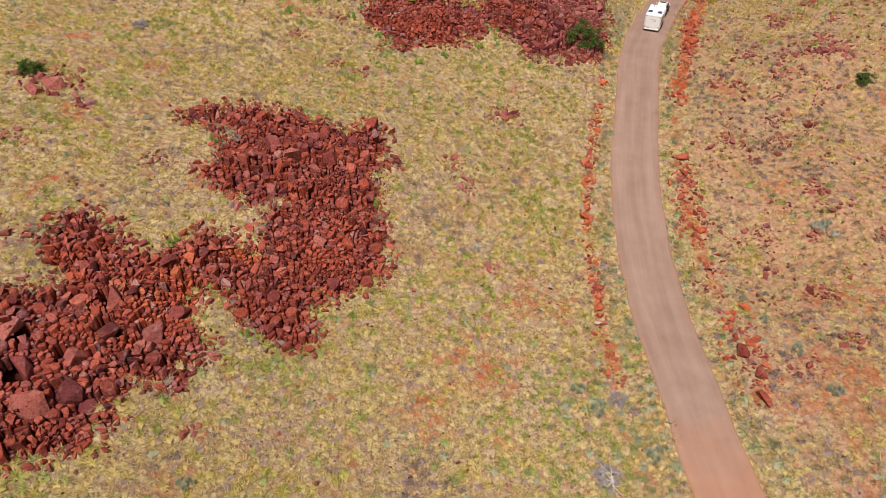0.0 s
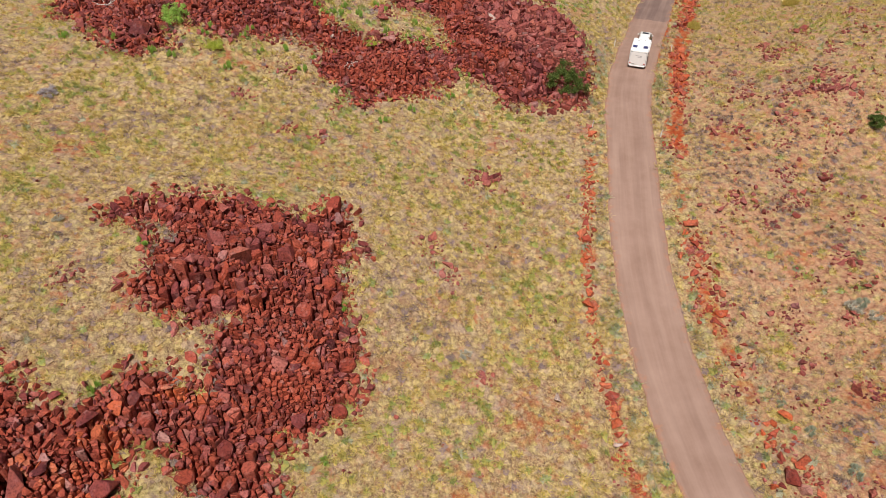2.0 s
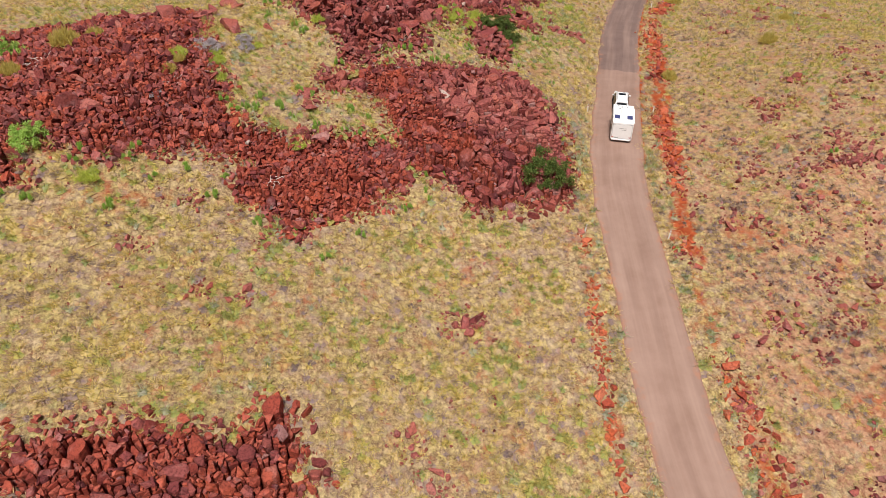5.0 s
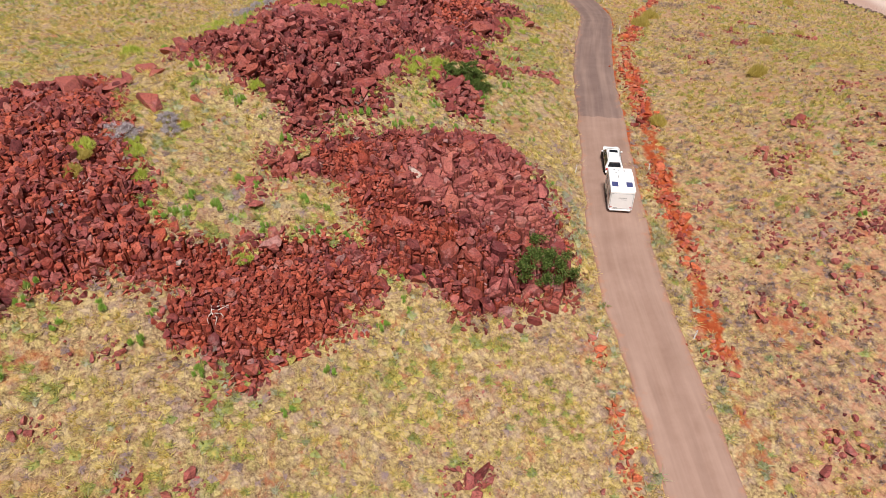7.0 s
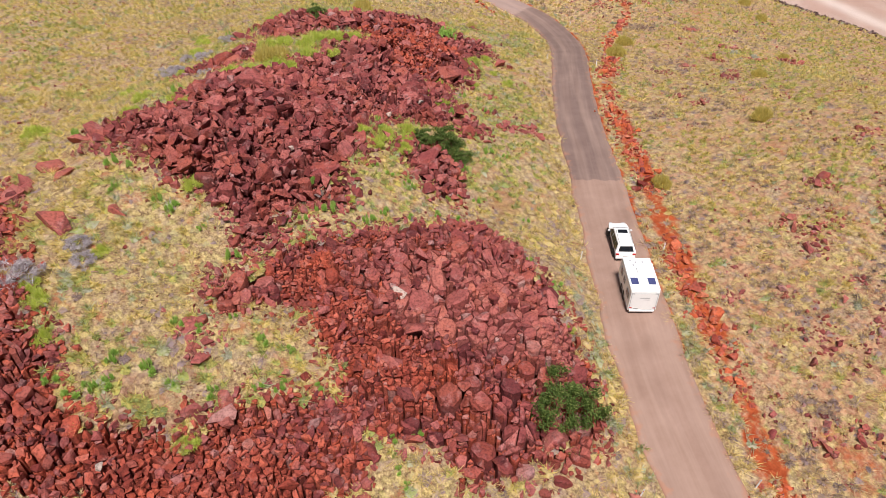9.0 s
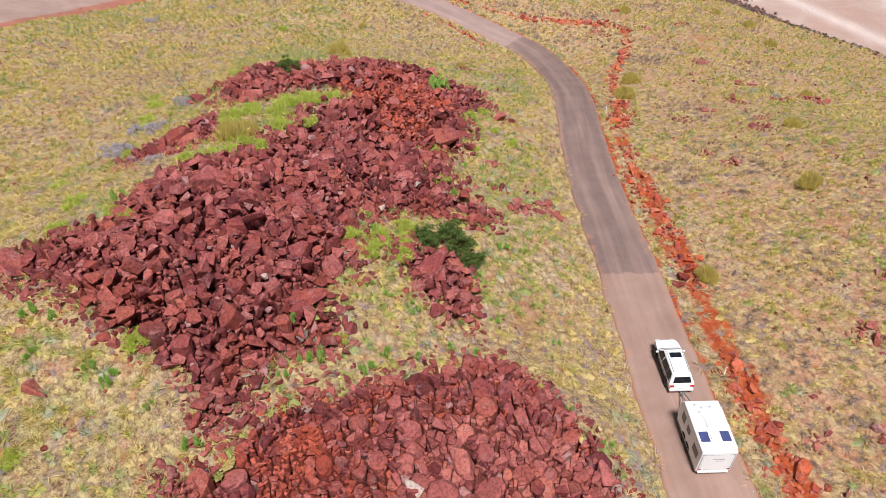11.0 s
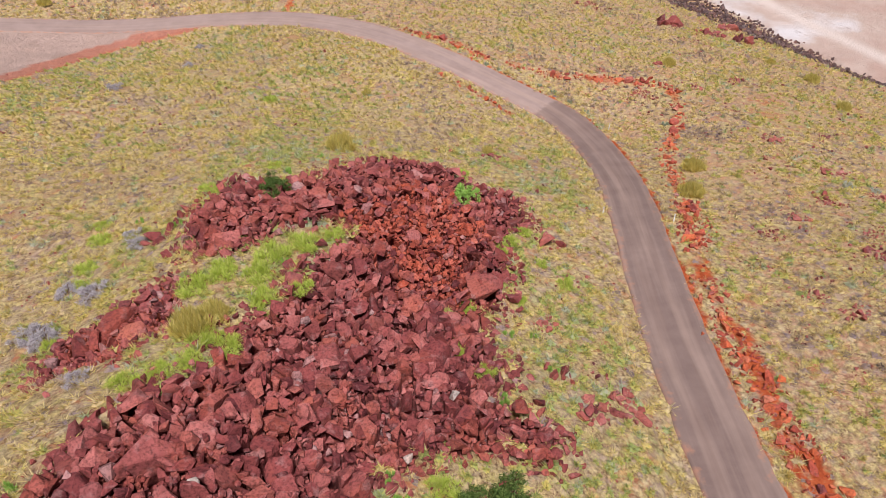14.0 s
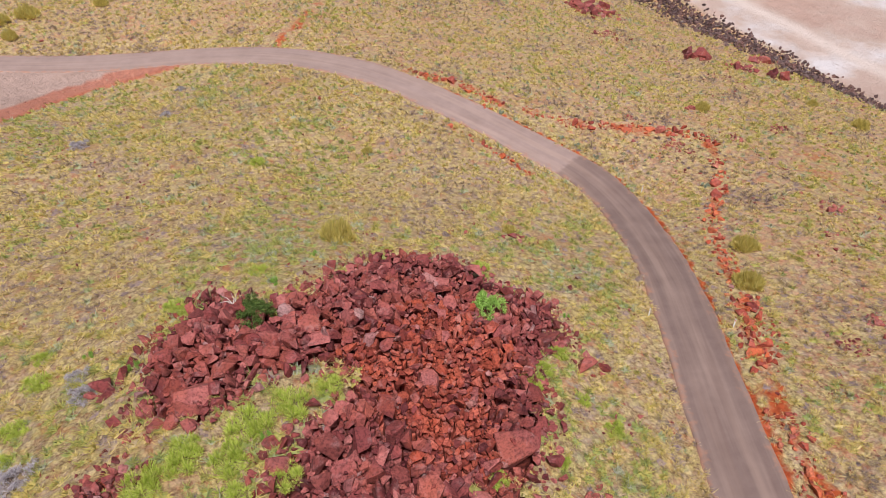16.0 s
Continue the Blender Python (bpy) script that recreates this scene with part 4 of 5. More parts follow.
def build_clusters():
    for n, (cx, cy, half, top) in enumerate(CLUSTERS):
        r = np.random.RandomState(100 + n)
        dusty = r.rand() < 0.6
        spot = lambda k, size: r.normal(size=(k, 2)) * half * 0.55 + (cx, cy)  # noqa: E731
        stones = pack(r, ((top, 2), (top * 0.65, max(3, int(3 * half))), (max(0.3, top * 0.4), max(5, int(8 * half))), (0.28, int(8 * half))), spot, 4.0)
        thing = empty("rock_cluster", cx, cy, float(height(cx, cy)))
        tagged(thing, "loose cluster of weathered red stones half sunk in dry grass", "stones", "stone clusters in the grass")
        for x, y, s in stones:
            put_stone("stone", thing, r, x, y, float(height(x, y)) + s * 0.12, s, pink_piece if dusty else rock_piece)


build_clusters()


def build_row(key, label, per_metre, sizes, wide, seed, parts):
    r = np.random.RandomState(seed)
    line = lines[key]
    thing = empty("stone_row", *line[0], float(height(*line[0])))
    tagged(thing, label, "stones", "stone rows along the road")

    def spot(n, size):
        k = r.randint(len(line), size=n * 2)
        keep = lumps(k, 0 * k, 3.0, seed) + 0.25 * (lumps(k, 0 * k, 12.0, seed) - 0.5) > (0.2 if key in ("WL", "WB") else 0.34)
        return (line[k] + r.normal(size=(n * 2, 2)) * wide)[keep][:n]

    stones = pack(r, [(s, int(len(line) * per_metre * share)) for s, share in sizes], spot)
    stones.sort(key=lambda q: -q[2])
    small = []
    for n, (x, y, s) in enumerate(stones):
        z = float(height(x, y)) + s * 0.12
        if n < parts:
            put_stone("stone", thing, r, x, y, z, s, red_piece if r.rand() < 0.4 else rust_piece)
        else:
            small.append((x, y, z, s))
    if small:
        joined_stones("rubble", small, r, red_joined if key == "WR" else rust_joined, thing)
    return thing


ROWS_OF = ((1.5, 0.08), (1.05, 0.22), (0.75, 0.5), (0.5, 0.9), (0.32, 1.2))
verge_row = build_row("WL", "row of orange-red stones graded along the road verge", 1.7, tuple((0.8 * s, n) for s, n in ROWS_OF), 0.34, 11, 150)
for x, y, q in ((17.4, 73.4, 1.3), (16.4, 64.6, 1.6), (16.2, 53.6, 1.1), (17.2, 70.2, 1.0)):
    put_stone("stone", verge_row, np.random.RandomState(int(10 * y)), x, y, float(height(x, y)) + 0.2 * q, q, rust_piece)
build_row("WR", "long row of orange-red stones and soil beside the road", 2.1, tuple((0.92 * s, n) for s, n in ROWS_OF), 0.8, 12, 280)
build_row("WB", "curving row of rusty red stones in dry grass", 1.3, ROWS_OF, 0.55, 13, 170)
build_row("WF", "short row of red stones on the verge", 1.8, ROWS_OF, 0.8, 14, 60)
build_row("WI", "few red stones along the road's inner verge", 0.7, ROWS_OF, 0.5, 15, 40)


def scatter():
    """Small stones in the grass, thicker on the slope east of the road."""
    r = np.random.RandomState(21)
    P = r.uniform((-56, 20), (140, 262), (125000, 2))
    x, y = P.T
    d, k = off_line(x, y, road_line)
    east = ((x - road_line[k, 0]) * side[k, 0] + (y - road_line[k, 1]) * side[k, 1]) > 0
    odds = np.where(east & (y < 104 + 14 * lumps(x, y, 9, 33)), 0.7, np.where(east & (y < 215), 0.36, 0.15)) * smooth(0.35, 0.7, lumps(x, y, 5.0, 31)) * smooth(0.5, 0.8, lumps(x, y, 1.3, 32)) * 2.6
    keep = (r.rand(len(x)) < odds) & (d > HALF + 1.2) & (shore(x, y) < -5) & ~inside(x, y, PAD)
    P = P[keep]
    z = height(P[:, 0], P[:, 1])
    s = r.uniform(0.14, 0.3, len(P)) * np.exp(0.35 * r.normal(size=len(P))) * np.where(east[keep] & (P[:, 1] < 110), 1.5, 1.0)
    ob = joined_stones("scattered_stones", [(a, b, c + 0.2 * q, q) for (a, b), c, q in zip(P, z, s)], r, rock_joined)
    tagged(ob, "small dark red stones scattered through the grass", "stones", kind="stuff")
    # the stony bank along the salt flat
    Y = r.uniform(150, 300, 4200)
    X = 136 + np.maximum(0, 158 - Y) * 0.8 + 2.5 * (lumps(Y, 0 * Y, 14, 3) - 0.5) + r.normal(size=len(Y)) * 1.9 - 1.5
    z = height(X, Y)
    s = r.uniform(0.35, 1.1, len(X))
    ob = joined_stones("shore_stones", [(a, b, c + 0.15 * q, q) for a, b, c, q in zip(X, Y, z, s)], r, bank_joined)
    tagged(ob, "band of dark purple-brown stones edging the salt flat", "stones", kind="stuff")


scatter()


# ---- grass ----
SEEN = ((-42, 18), (-56, 60), (-60, 95), (-58, 150), (-45, 190), (-45, 300), (60, 305), (125, 290), (141, 245), (141, 155), (104, 128), (82, 95), (58, 50), (47, 18))


def tufts(name, material, x, y, radius, tall, blades, seed, lean, hue):
    """Tussocks: bursts of fine blades that rise and arch outwards from one root, and lean with the wind. Far ones have fewer, wider blades."""
    r = np.random.RandomState(seed)
    far = (y > 190) | (x > 84)
    vs, ts, hues, count = [], [], [], 0
    for some, k, broad in ((~far, blades, 0.028), (far, blades // 2, 0.06)):
        cx, cy, R, H = x[some][:, None], y[some][:, None], radius[some][:, None], tall[some][:, None]
        n = len(cx)
        z0 = height(x[some], y[some])[:, None] - 0.04
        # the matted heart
        a = r.uniform(0, 6.283, (n, 1)) + 1.2566 * np.arange(5) + r.uniform(-0.4, 0.4, (n, 5))
        rings = []
        for q, up in ((R * r.uniform(0.45, 1.0, (n, 5)), -0.12), (R * r.uniform(0.2, 0.55, (n, 5)), 0.14)):
            rings.append(np.stack([cx + np.cos(a) * q, cy + np.sin(a) * q, z0 + H * (up + r.uniform(-0.08, 0.1, (n, 5)))], -1))
        V = np.concatenate([*rings, np.stack([cx, cy, z0 + 0.24 * H], -1)], 1)
        i = np.arange(5)
        j = (i + 1) % 5
        T = np.concatenate([np.stack([i, j, 5 + j], 1), np.stack([i, 5 + j, 5 + i], 1), np.stack([5 + i, 5 + j, np.full(5, 10)], 1)])
        vs.append(V.reshape(-1, 3))
        ts.append((np.arange(n)[:, None, None] * 11 + T).reshape(-1, 3) + count)
        # Duller hue painted on straw hearts stands for the shade inside the tussock.
        shaded_hue = np.where(hue[some] < 0.64, np.clip(hue[some] - 0.22, 0.03, 1), hue[some])[:, None]
        hues.append(np.clip(shaded_hue + 0.05 * r.normal(size=(n, 11)), 0, 1).ravel())
        count += n * 11
        a, out = r.uniform(0, 6.283, (n, k)), r.rand(n, k) ** 0.7
        bx, by = cx + np.cos(a) * out * R * 0.45, cy + np.sin(a) * out * R * 0.45
        t = a + r.normal(size=(n, k)) * 0.5
        up = H * np.sqrt(np.maximum(0.06, 1.05 - out * out)) * r.uniform(0.6, 1.2, (n, k))
        reach = R * out * r.uniform(0.5, 1.25, (n, k))
        tx, ty = bx + np.cos(t) * reach + lean[0] * up, by + np.sin(t) * reach + lean[1] * up
        w = broad * r.uniform(0.6, 1.4, (n, k))
        f = t + 1.57 + r.normal(size=(n, k)) * 0.6
        wx, wy = np.cos(f) * w, np.sin(f) * w
        bz = z0 + 0.22 * up
        vs.append(np.stack([np.stack([bx - wx, by - wy, bz], -1), np.stack([bx + wx, by + wy, bz + 0.02], -1), np.stack([tx, ty, z0 + up], -1)], 2).reshape(-1, 3))
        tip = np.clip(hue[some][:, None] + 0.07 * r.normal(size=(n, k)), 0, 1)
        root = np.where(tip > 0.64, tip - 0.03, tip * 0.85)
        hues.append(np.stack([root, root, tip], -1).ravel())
        ts.append(np.arange(3 * n * k).reshape(-1, 3) + count)
        count += 3 * n * k
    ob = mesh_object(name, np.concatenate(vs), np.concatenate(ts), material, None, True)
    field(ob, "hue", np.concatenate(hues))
    return ob


# stretches where the growth is fresh and green: (x, y, radius)
LUSH = ((20, 157, 5), (14, 154, 4.5), (9, 147, 3.5), (18.5, 131.5, 3.5), (29, 143, 3), (-12, 113, 4), (-3, 107, 6), (0, 126, 4), (14, 124, 6), (-2, 137, 3.5), (42, 160, 4),
        (30, 128, 7), (36, 140, 6), (-20, 96, 4), (-6, 92, 4), (41, 170, 3), (-5, 122, 6), (26, 178, 4), (50, 172, 6), (-24, 44, 3), (12, 38, 8), (20, 45, 3), (42, 152, 4), (40, 146, 4), (24, 181, 6), (6, 164, 4))


def grow():
    r = np.random.RandomState(33)
    step = 0.78
    gx, gy = np.meshgrid(np.arange(-60, 142, step), np.arange(18, 305, step))
    x = (gx + r.uniform(-0.5, 0.5, gx.shape) * step * 1.5).ravel()
    y = (gy + r.uniform(-0.5, 0.5, gy.shape) * step * 1.5).ravel()
    keep = inside(x, y, SEEN) & ~inside(x, y, PAD)
    x, y = x[keep], y[keep]
    d, k = off_line(x, y, road_line)
    odds = smooth(HALF - 0.15, HALF + 0.5, d) * (0.45 + 0.55 * smooth(0.25, 0.6, lumps(x, y, 2.2, 41)))
    for outlines in PILES.values():
        odds = odds * smooth(-0.6, 0.9, off_pile(x, y, outlines))
    for key, wide in (("WL", 0.7), ("WR", 1.1), ("WB", 0.9), ("WF", 1.0), ("WI", 0.6), ("TRACK", 1.5)):
        odds = odds * (0.25 + 0.75 * smooth(wide * 0.6, wide * 1.7, off_line(x, y, lines[key])[0]))
    for a, b, q, _ in CLUSTERS:
        odds = odds * (0.25 + 0.75 * smooth(0.4 * q, 1.0 * q, np.hypot(x - a, y - b)))
    for a, b, q in BARE_SPOTS:
        odds = odds * (0.45 + 0.55 * smooth(0.4 * q, 1.8 * q, np.hypot(x - a, y - b)))
    odds = odds * np.where(x < 26, smooth(2.4, 4.2, off_line(x, y, lines["PADEDGE"])[0]), 1) * smooth(-1.5, -5.5, shore(x, y))
    outer = ((x - road_line[k, 0]) * side[k, 0] + (y - road_line[k, 1]) * side[k, 1]) > 0
    sandy = np.where(outer, smooth(HALF + 1, HALF + 6, d), 0) * (0.4 + 0.22 * (1 - smooth(95, 135, y))) * (0.5 + 0.5 * lumps(x, y, 7, 26))
    keep = r.rand(len(x)) < odds * (1 - 0.45 * sandy) * (1 - 0.5 * worn(x, y))
    x, y, sandy, d = x[keep], y[keep], sandy[keep], d[keep]
    lush = np.zeros(len(x))
    for a, b, q in LUSH:
        lush = np.maximum(lush, 1 - smooth(0.5 * q, 1.25 * q, np.hypot(x - a, y - b)))
    patch, small, draw = lumps(x, y, 11.0, 51), lumps(x, y, 1.9, 52), r.rand(len(x))
    greyish = draw < 0.07 + 0.16 * sandy + 0.28 * smooth(0.55, 0.8, small)
    green = ~greyish & (draw > 0.94 - 0.12 * smooth(0.55, 0.85, patch) - 0.36 * lush)
    other = ~greyish & ~green
    hue = np.clip(0.46 + 0.05 * smooth(110, 150, y) + 0.42 * (patch - 0.5) + 0.55 * (lumps(x, y, 2.6, 54) - 0.5) + 0.1 * r.normal(size=len(x)) + 0.24 * lush, 0.08, 0.74)
    hue = np.clip(hue - 0.22 * sandy, 0.06, 0.74)
    sage = r.rand(len(x)) < 0.25 + 0.35 * smooth(150, 185, y)
    hue = np.where(greyish, r.uniform(0, 0.14, len(x)), np.where(green, np.where(sage, r.uniform(0.86, 1.0, len(x)), r.uniform(0.68, 0.84, len(x))), hue))
    # the verge is paler and taller
    verge = 1 - smooth(HALF + 1.5, HALF + 3.5, d)
    hue = np.where(other, hue + verge * (0.36 - hue) * 0.5, hue)
    hue = np.where((verge > 0.25) & (y < 112) & (r.rand(len(x)) < 0.32), r.uniform(0.88, 1.0, len(x)), hue)
    size = r.uniform(0.42, 0.8, len(x)) * (0.75 + 0.5 * lumps(x, y, 4.0, 53)) * (1 + 0.12 * verge)
    lean = (-0.4, -0.22)
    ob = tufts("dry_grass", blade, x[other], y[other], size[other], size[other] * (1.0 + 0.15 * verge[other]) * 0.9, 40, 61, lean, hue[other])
    tagged(ob, "straw-yellow spinifex tussocks covering the hillside", "grass", kind="stuff")
    ob = tufts("groundcover", blade, x[greyish], y[greyish], size[greyish] * 0.95, size[greyish] * 0.5, 18, 62, (-0.2, 0.0), hue[greyish])
    tagged(ob, "low grey-purple dry groundcover between the tussocks", "groundcover", kind="stuff")
    ob = tufts("green_grass", blade, x[green], y[green], size[green] * 1.05, size[green] * 1.0, 32, 63, (-0.2, -0.1), hue[green])
    tagged(ob, "fresh yellow-green and sage grass clumps", "grass", kind="stuff")


grow()


# ---- shrubs ----
def tube(points, radii, sides=5):
    """A tapered limb through points, as arrays."""
    V, T = [], []
    pts = [Vector(p) for p in points]
    for i, (p, q) in enumerate(zip(pts, radii)):
        ahead = (pts[min(i + 1, len(pts) - 1)] - pts[max(i - 1, 0)]).normalized()
        a = ahead.orthogonal().normalized()
        b = ahead.cross(a)
        for k in range(sides):
            t = 6.283 * k / sides
            V.append(p + (a * math.cos(t) + b * math.sin(t)) * q)
    for i in range(len(pts) - 1):
        for k in range(sides):
            a, b = i * sides + k, i * sides + (k + 1) % sides
            T += [(a, b, b + sides), (a, b + sides, a + sides)]
    return np.array([v[:] for v in V]), np.array(T)


def shrub(name, leaf, seed, wide, tall, clumps, leaves, leaf_size, label, category="shrub", stems=6, slim=0.28, rise=0.5):
    """A bush: limbs from the ground to uneven clumps of small leaves. The first one stands at the origin and is copied."""
    r = np.random.RandomState(seed)
    thing = empty(name, 0, 0, 0)
    tagged(thing, label, category, category + "s on the hillside")
    C = r.normal(size=(clumps, 3))
    C /= np.linalg.norm(C, axis=1)[:, None]
    C[:, 2] = abs(C[:, 2])
    shape = 1 + 0.28 * np.sin(3 * np.arctan2(C[:, 1], C[:, 0]) + seed)
    C = C * (r.uniform(0.45, 1.0, clumps) ** 0.6 * shape)[:, None] * (wide / 2, wide / 2 * r.uniform(0.75, 1.0), tall * 0.85)
    C[:, 2] += 0.08 * tall
    limbs = []
    for k in range(stems):
        end = C[r.randint(clumps)]
        mid = end * (0.45, 0.45, 0.55) + r.normal(size=3) * 0.05 * wide
        limbs.append(tube([(0, 0, -0.1), tuple(mid), tuple(end)], [0.03 * wide ** 0.6, 0.02 * wide ** 0.6, 0.006]))
    mesh_object("stem", *merged(limbs), bark, thing)
    n = clumps * leaves
    at = np.repeat(C, leaves, 0) + r.normal(size=(n, 3)) * (0.04 * wide, 0.04 * wide, 0.05 * tall)
    at[:, 2] = np.maximum(at[:, 2], 0.03)
    d = r.normal(size=(n, 3))
    d[:, 2] += rise
    d /= np.linalg.norm(d, axis=1)[:, None]
    w = np.cross(d, r.normal(size=(n, 3)))
    w /= np.linalg.norm(w, axis=1)[:, None]
    s = leaf_size * r.uniform(0.6, 1.3, (n, 1))
    V = np.stack([at - d * s * 0.5, at + w * s * slim, at + d * s * 0.5, at - w * s * slim], 1).reshape(-1, 3)
    i = np.arange(n)[:, None] * 4
    T = np.concatenate([i + (0, 1, 2), i + (0, 2, 3)])
    mesh_object("foliage", V, T, leaf, thing)
    return thing


def tuft_bush(name, leaf, seed, wide, tall, lobes, blades, label, category="shrub", broad=0.028):
    """A soft bush or clump: uneven lobes of fine upright blades on short stems. The first one stands at the origin and is copied."""
    r = np.random.RandomState(seed)
    thing = empty(name, 0, 0, 0)
    tagged(thing, label, category, category + "s on the hillside")
    limbs, vs = [], []
    for _ in range(lobes):
        a, q = r.uniform(0, 6.283), math.sqrt(r.rand())
        c = np.array((math.cos(a) * q * wide * 0.36, math.sin(a) * q * wide * 0.3, tall * 0.12))
        radius, rise = wide * r.uniform(0.1, 0.19), tall * r.uniform(0.65, 1.0) * (1 - 0.45 * q * q)
        d = r.normal(size=(blades, 3))
        d /= np.linalg.norm(d, axis=1)[:, None]
        d[:, 2] = abs(d[:, 2])
        reach = d * (radius, radius, rise)
        foot, tip = c + reach * r.uniform(0.2, 0.6, (blades, 1)), c + reach * r.uniform(0.8, 1.2, (blades, 1)) + (0, 0, 0.06)
        w = np.cross(d, r.normal(size=(blades, 3)))
        w *= broad * r.uniform(0.6, 1.4, (blades, 1)) / np.linalg.norm(w, axis=1)[:, None]
        vs.append(np.stack([foot - w, foot + w, tip], 1).reshape(-1, 3))
        limbs.append(tube([(0, 0, -0.1), tuple(c * (0.6, 0.6, 0.8)), tuple(c + (0, 0, 0.4 * rise))], [0.022, 0.016, 0.006]))
    mesh_object("stem", *merged(limbs), bark, thing)
    V = np.concatenate(vs)
    mesh_object("foliage", V, np.arange(len(V)).reshape(-1, 3), leaf, thing)
    return thing


def plant(kind, places):
    """Sets the first of a kind down, and copies of it at the other places: x, y, size."""
    r = np.random.RandomState(len(places) + 7)
    for n, (x, y, s) in enumerate(places):
        m = pose(x, y, float(height(x, y)) - 0.03, 0, 0, r.uniform(0, 360))
        if n:
            ob = copy_thing(kind, m)
        else:
            kind.matrix_basis, ob = m, kind
        ob.scale = (s, s, s * r.uniform(0.9, 1.1))


plant(shrub("shrub", dark_leaf, 1, 5.2, 2.9, 90, 120, 0.25, "dense dark green bush at the foot of the outcrop", slim=0.16), ((20.4, 98.8, 1.0),))
plant(shrub("shrub", dark_leaf, 2, 3.8, 2.0, 80, 75, 0.25, "open dark green bush growing among boulders", slim=0.14), ((22.6, 131.8, 0.7), (24.9, 131.2, 1.0), (25.3, 128.8, 0.7), (20.6, 167.0, 0.85), (55.7, 86.2, 0.72), (-45.6, 72.6, 0.75)))
plant(tuft_bush("shrub", fresh_leaf, 3, 1.5, 0.75, 7, 80, "small fresh green bush at the rocks' edge"),
      ((-24.8, 65.8, 1.1), (-7.2, 62.6, 1.0), (-10.4, 106.4, 1.0), (-11.3, 107.6, 0.9), (8.1, 100.2, 0.7), (9.7, 100.2, 0.8), (4.4, 104.7, 0.8), (1.7, 105.2, 0.7), (25.7, 109.3, 0.9),
       (-14.5, 98.4, 1.1), (-17.5, 97.0, 0.9), (-33.4, 96.9, 1.2), (-23.0, 99.2, 1.0), (-18.8, 99.9, 1.0), (-23.8, 97.8, 0.9), (-8.6, 93.2, 0.9), (-5.2, 92.6, 0.9), (-3.4, 93.6, 0.7), (15.8, 127.0, 0.8), (16.8, 126.0, 0.8), (18.3, 125.2, 0.7), (24.5, 122.6, 0.8), (-30.2, 42.2, 0.8), (52.8, 96.2, 0.9),
       (9.4, 124.3, 0.8), (9.2, 121.4, 0.9), (7.5, 120.6, 0.8), (21.0, 119.5, 0.8), (28.4, 119.5, 0.7), (34.4, 141.2, 0.9), (41.6, 159.4, 0.7), (39.5, 166.2, 1.5), (-19.4, 98.8, 0.9)))
plant(shrub("shrub", fresh_leaf, 9, 3.2, 2.3, 90, 40, 0.24, "leafy bright green bush against a red slab", slim=0.15), ((-27.2, 99.6, 1.0), (-38.2, 117.6, 1.3), (-34.6, 120.6, 1.2), (38.9, 164.6, 0.9)))
plant(tuft_bush("grass_clump", lime_leaf, 4, 2.4, 0.7, 30, 60, "soft lime-green clump of tall grass", "grass clump", 0.018),
      ((17.9, 156.7, 1.6), (20.6, 157.6, 1.5), (23.2, 158.4, 1.2), (18.7, 152.6, 1.2), (16.2, 154.6, 1.4), (13.7, 155.4, 1.3), (11.4, 148.6, 1.3), (8.2, 145.8, 1.1), (18.3, 131.9, 1.5), (19.6, 130.2, 1.3), (17.0, 130.4, 1.1), (28.1, 144.6, 1.2), (29.0, 142.0, 0.9),
       (-2.9, 142.1, 1.2), (-0.1, 137.0, 0.9), (-4.6, 151.3, 1.0), (5.4, 169.4, 1.2), (5.6, 172.4, 0.9), (16.1, 171.4, 0.8), (28.2, 202.5, 1.1), (-15.8, 114.1, 1.4), (-11.8, 114.3, 1.1), (-4.6, 102.3, 0.9), (-11.6, 111.0, 0.9), (-0.4, 124.6, 1.1),
       (-13.9, 145.5, 1.7), (-22.5, 96.2, 1.3), (-12.2, 115.6, 0.9), (31.5, 149.5, 0.8), (38.5, 156.6, 1.1), (40.2, 157.6, 0.9), (12.6, 147.4, 1.2), (24.4, 104.6, 0.5), (12, 122.5, 0.7), (-7.8, 118.8, 0.8), (6.2, 145.9, 1.1), (10.0, 146.4, 1.1), (14.2, 156.4, 1.1), (3.6, 162.3, 0.8), (1.5, 154.8, 0.8), (21.3, 133.3, 1.2), (0.7, 135.4, 0.9), (-3.9, 137.6, 1.0), (41.9, 171.4, 1.1), (42.6, 159.0, 0.9), (16.2, 132.4, 1.0), (20.4, 131.8, 1.0), (42.3, 151.0, 1.0), (41.6, 154.2, 0.8), (11.6, 154.7, 1.4), (15.7, 151.6, 1.4), (4.1, 165.1, 1.1), (15.5, 172.4, 1.1), (36.6, 149.6, 0.7), (22.4, 174.6, 0.9)))
plant(tuft_bush("shrub", olive_leaf, 5, 2.5, 1.25, 40, 60, "rounded olive-brown bush on dry ground", broad=0.026),
      ((30.7, 179.2, 1.8), (73.4, 167.6, 1.5), (67.8, 161.9, 1.6), (64.9, 127.9, 1.3), (46.6, 122.2, 1.2), (96.2, 198.9, 1.2), (-34.0, 110.8, 1.9), (-37.4, 111.6, 1.8), (-31.4, 112.4, 1.3), (-27.6, 119.4, 1.7), (-24.6, 120.2, 1.2), (-15.5, 113.0, 0.7), (-16.3, 110.6, 0.9), (41.9, 201.5, 0.7), (49.4, 178.6, 0.8),
       (118.0, 196.0, 0.9), (94.5, 152.5, 1.0), (4, 272.5, 2.2), (-1, 270.5, 2.2), (1, 264, 1.4), (16.5, 273, 1.4), (118.4, 187, 1.4), (10.8, 149.9, 1.5), (12.4, 150.8, 1.2), (76, 140, 1.1), (112, 175.5, 1.3)))
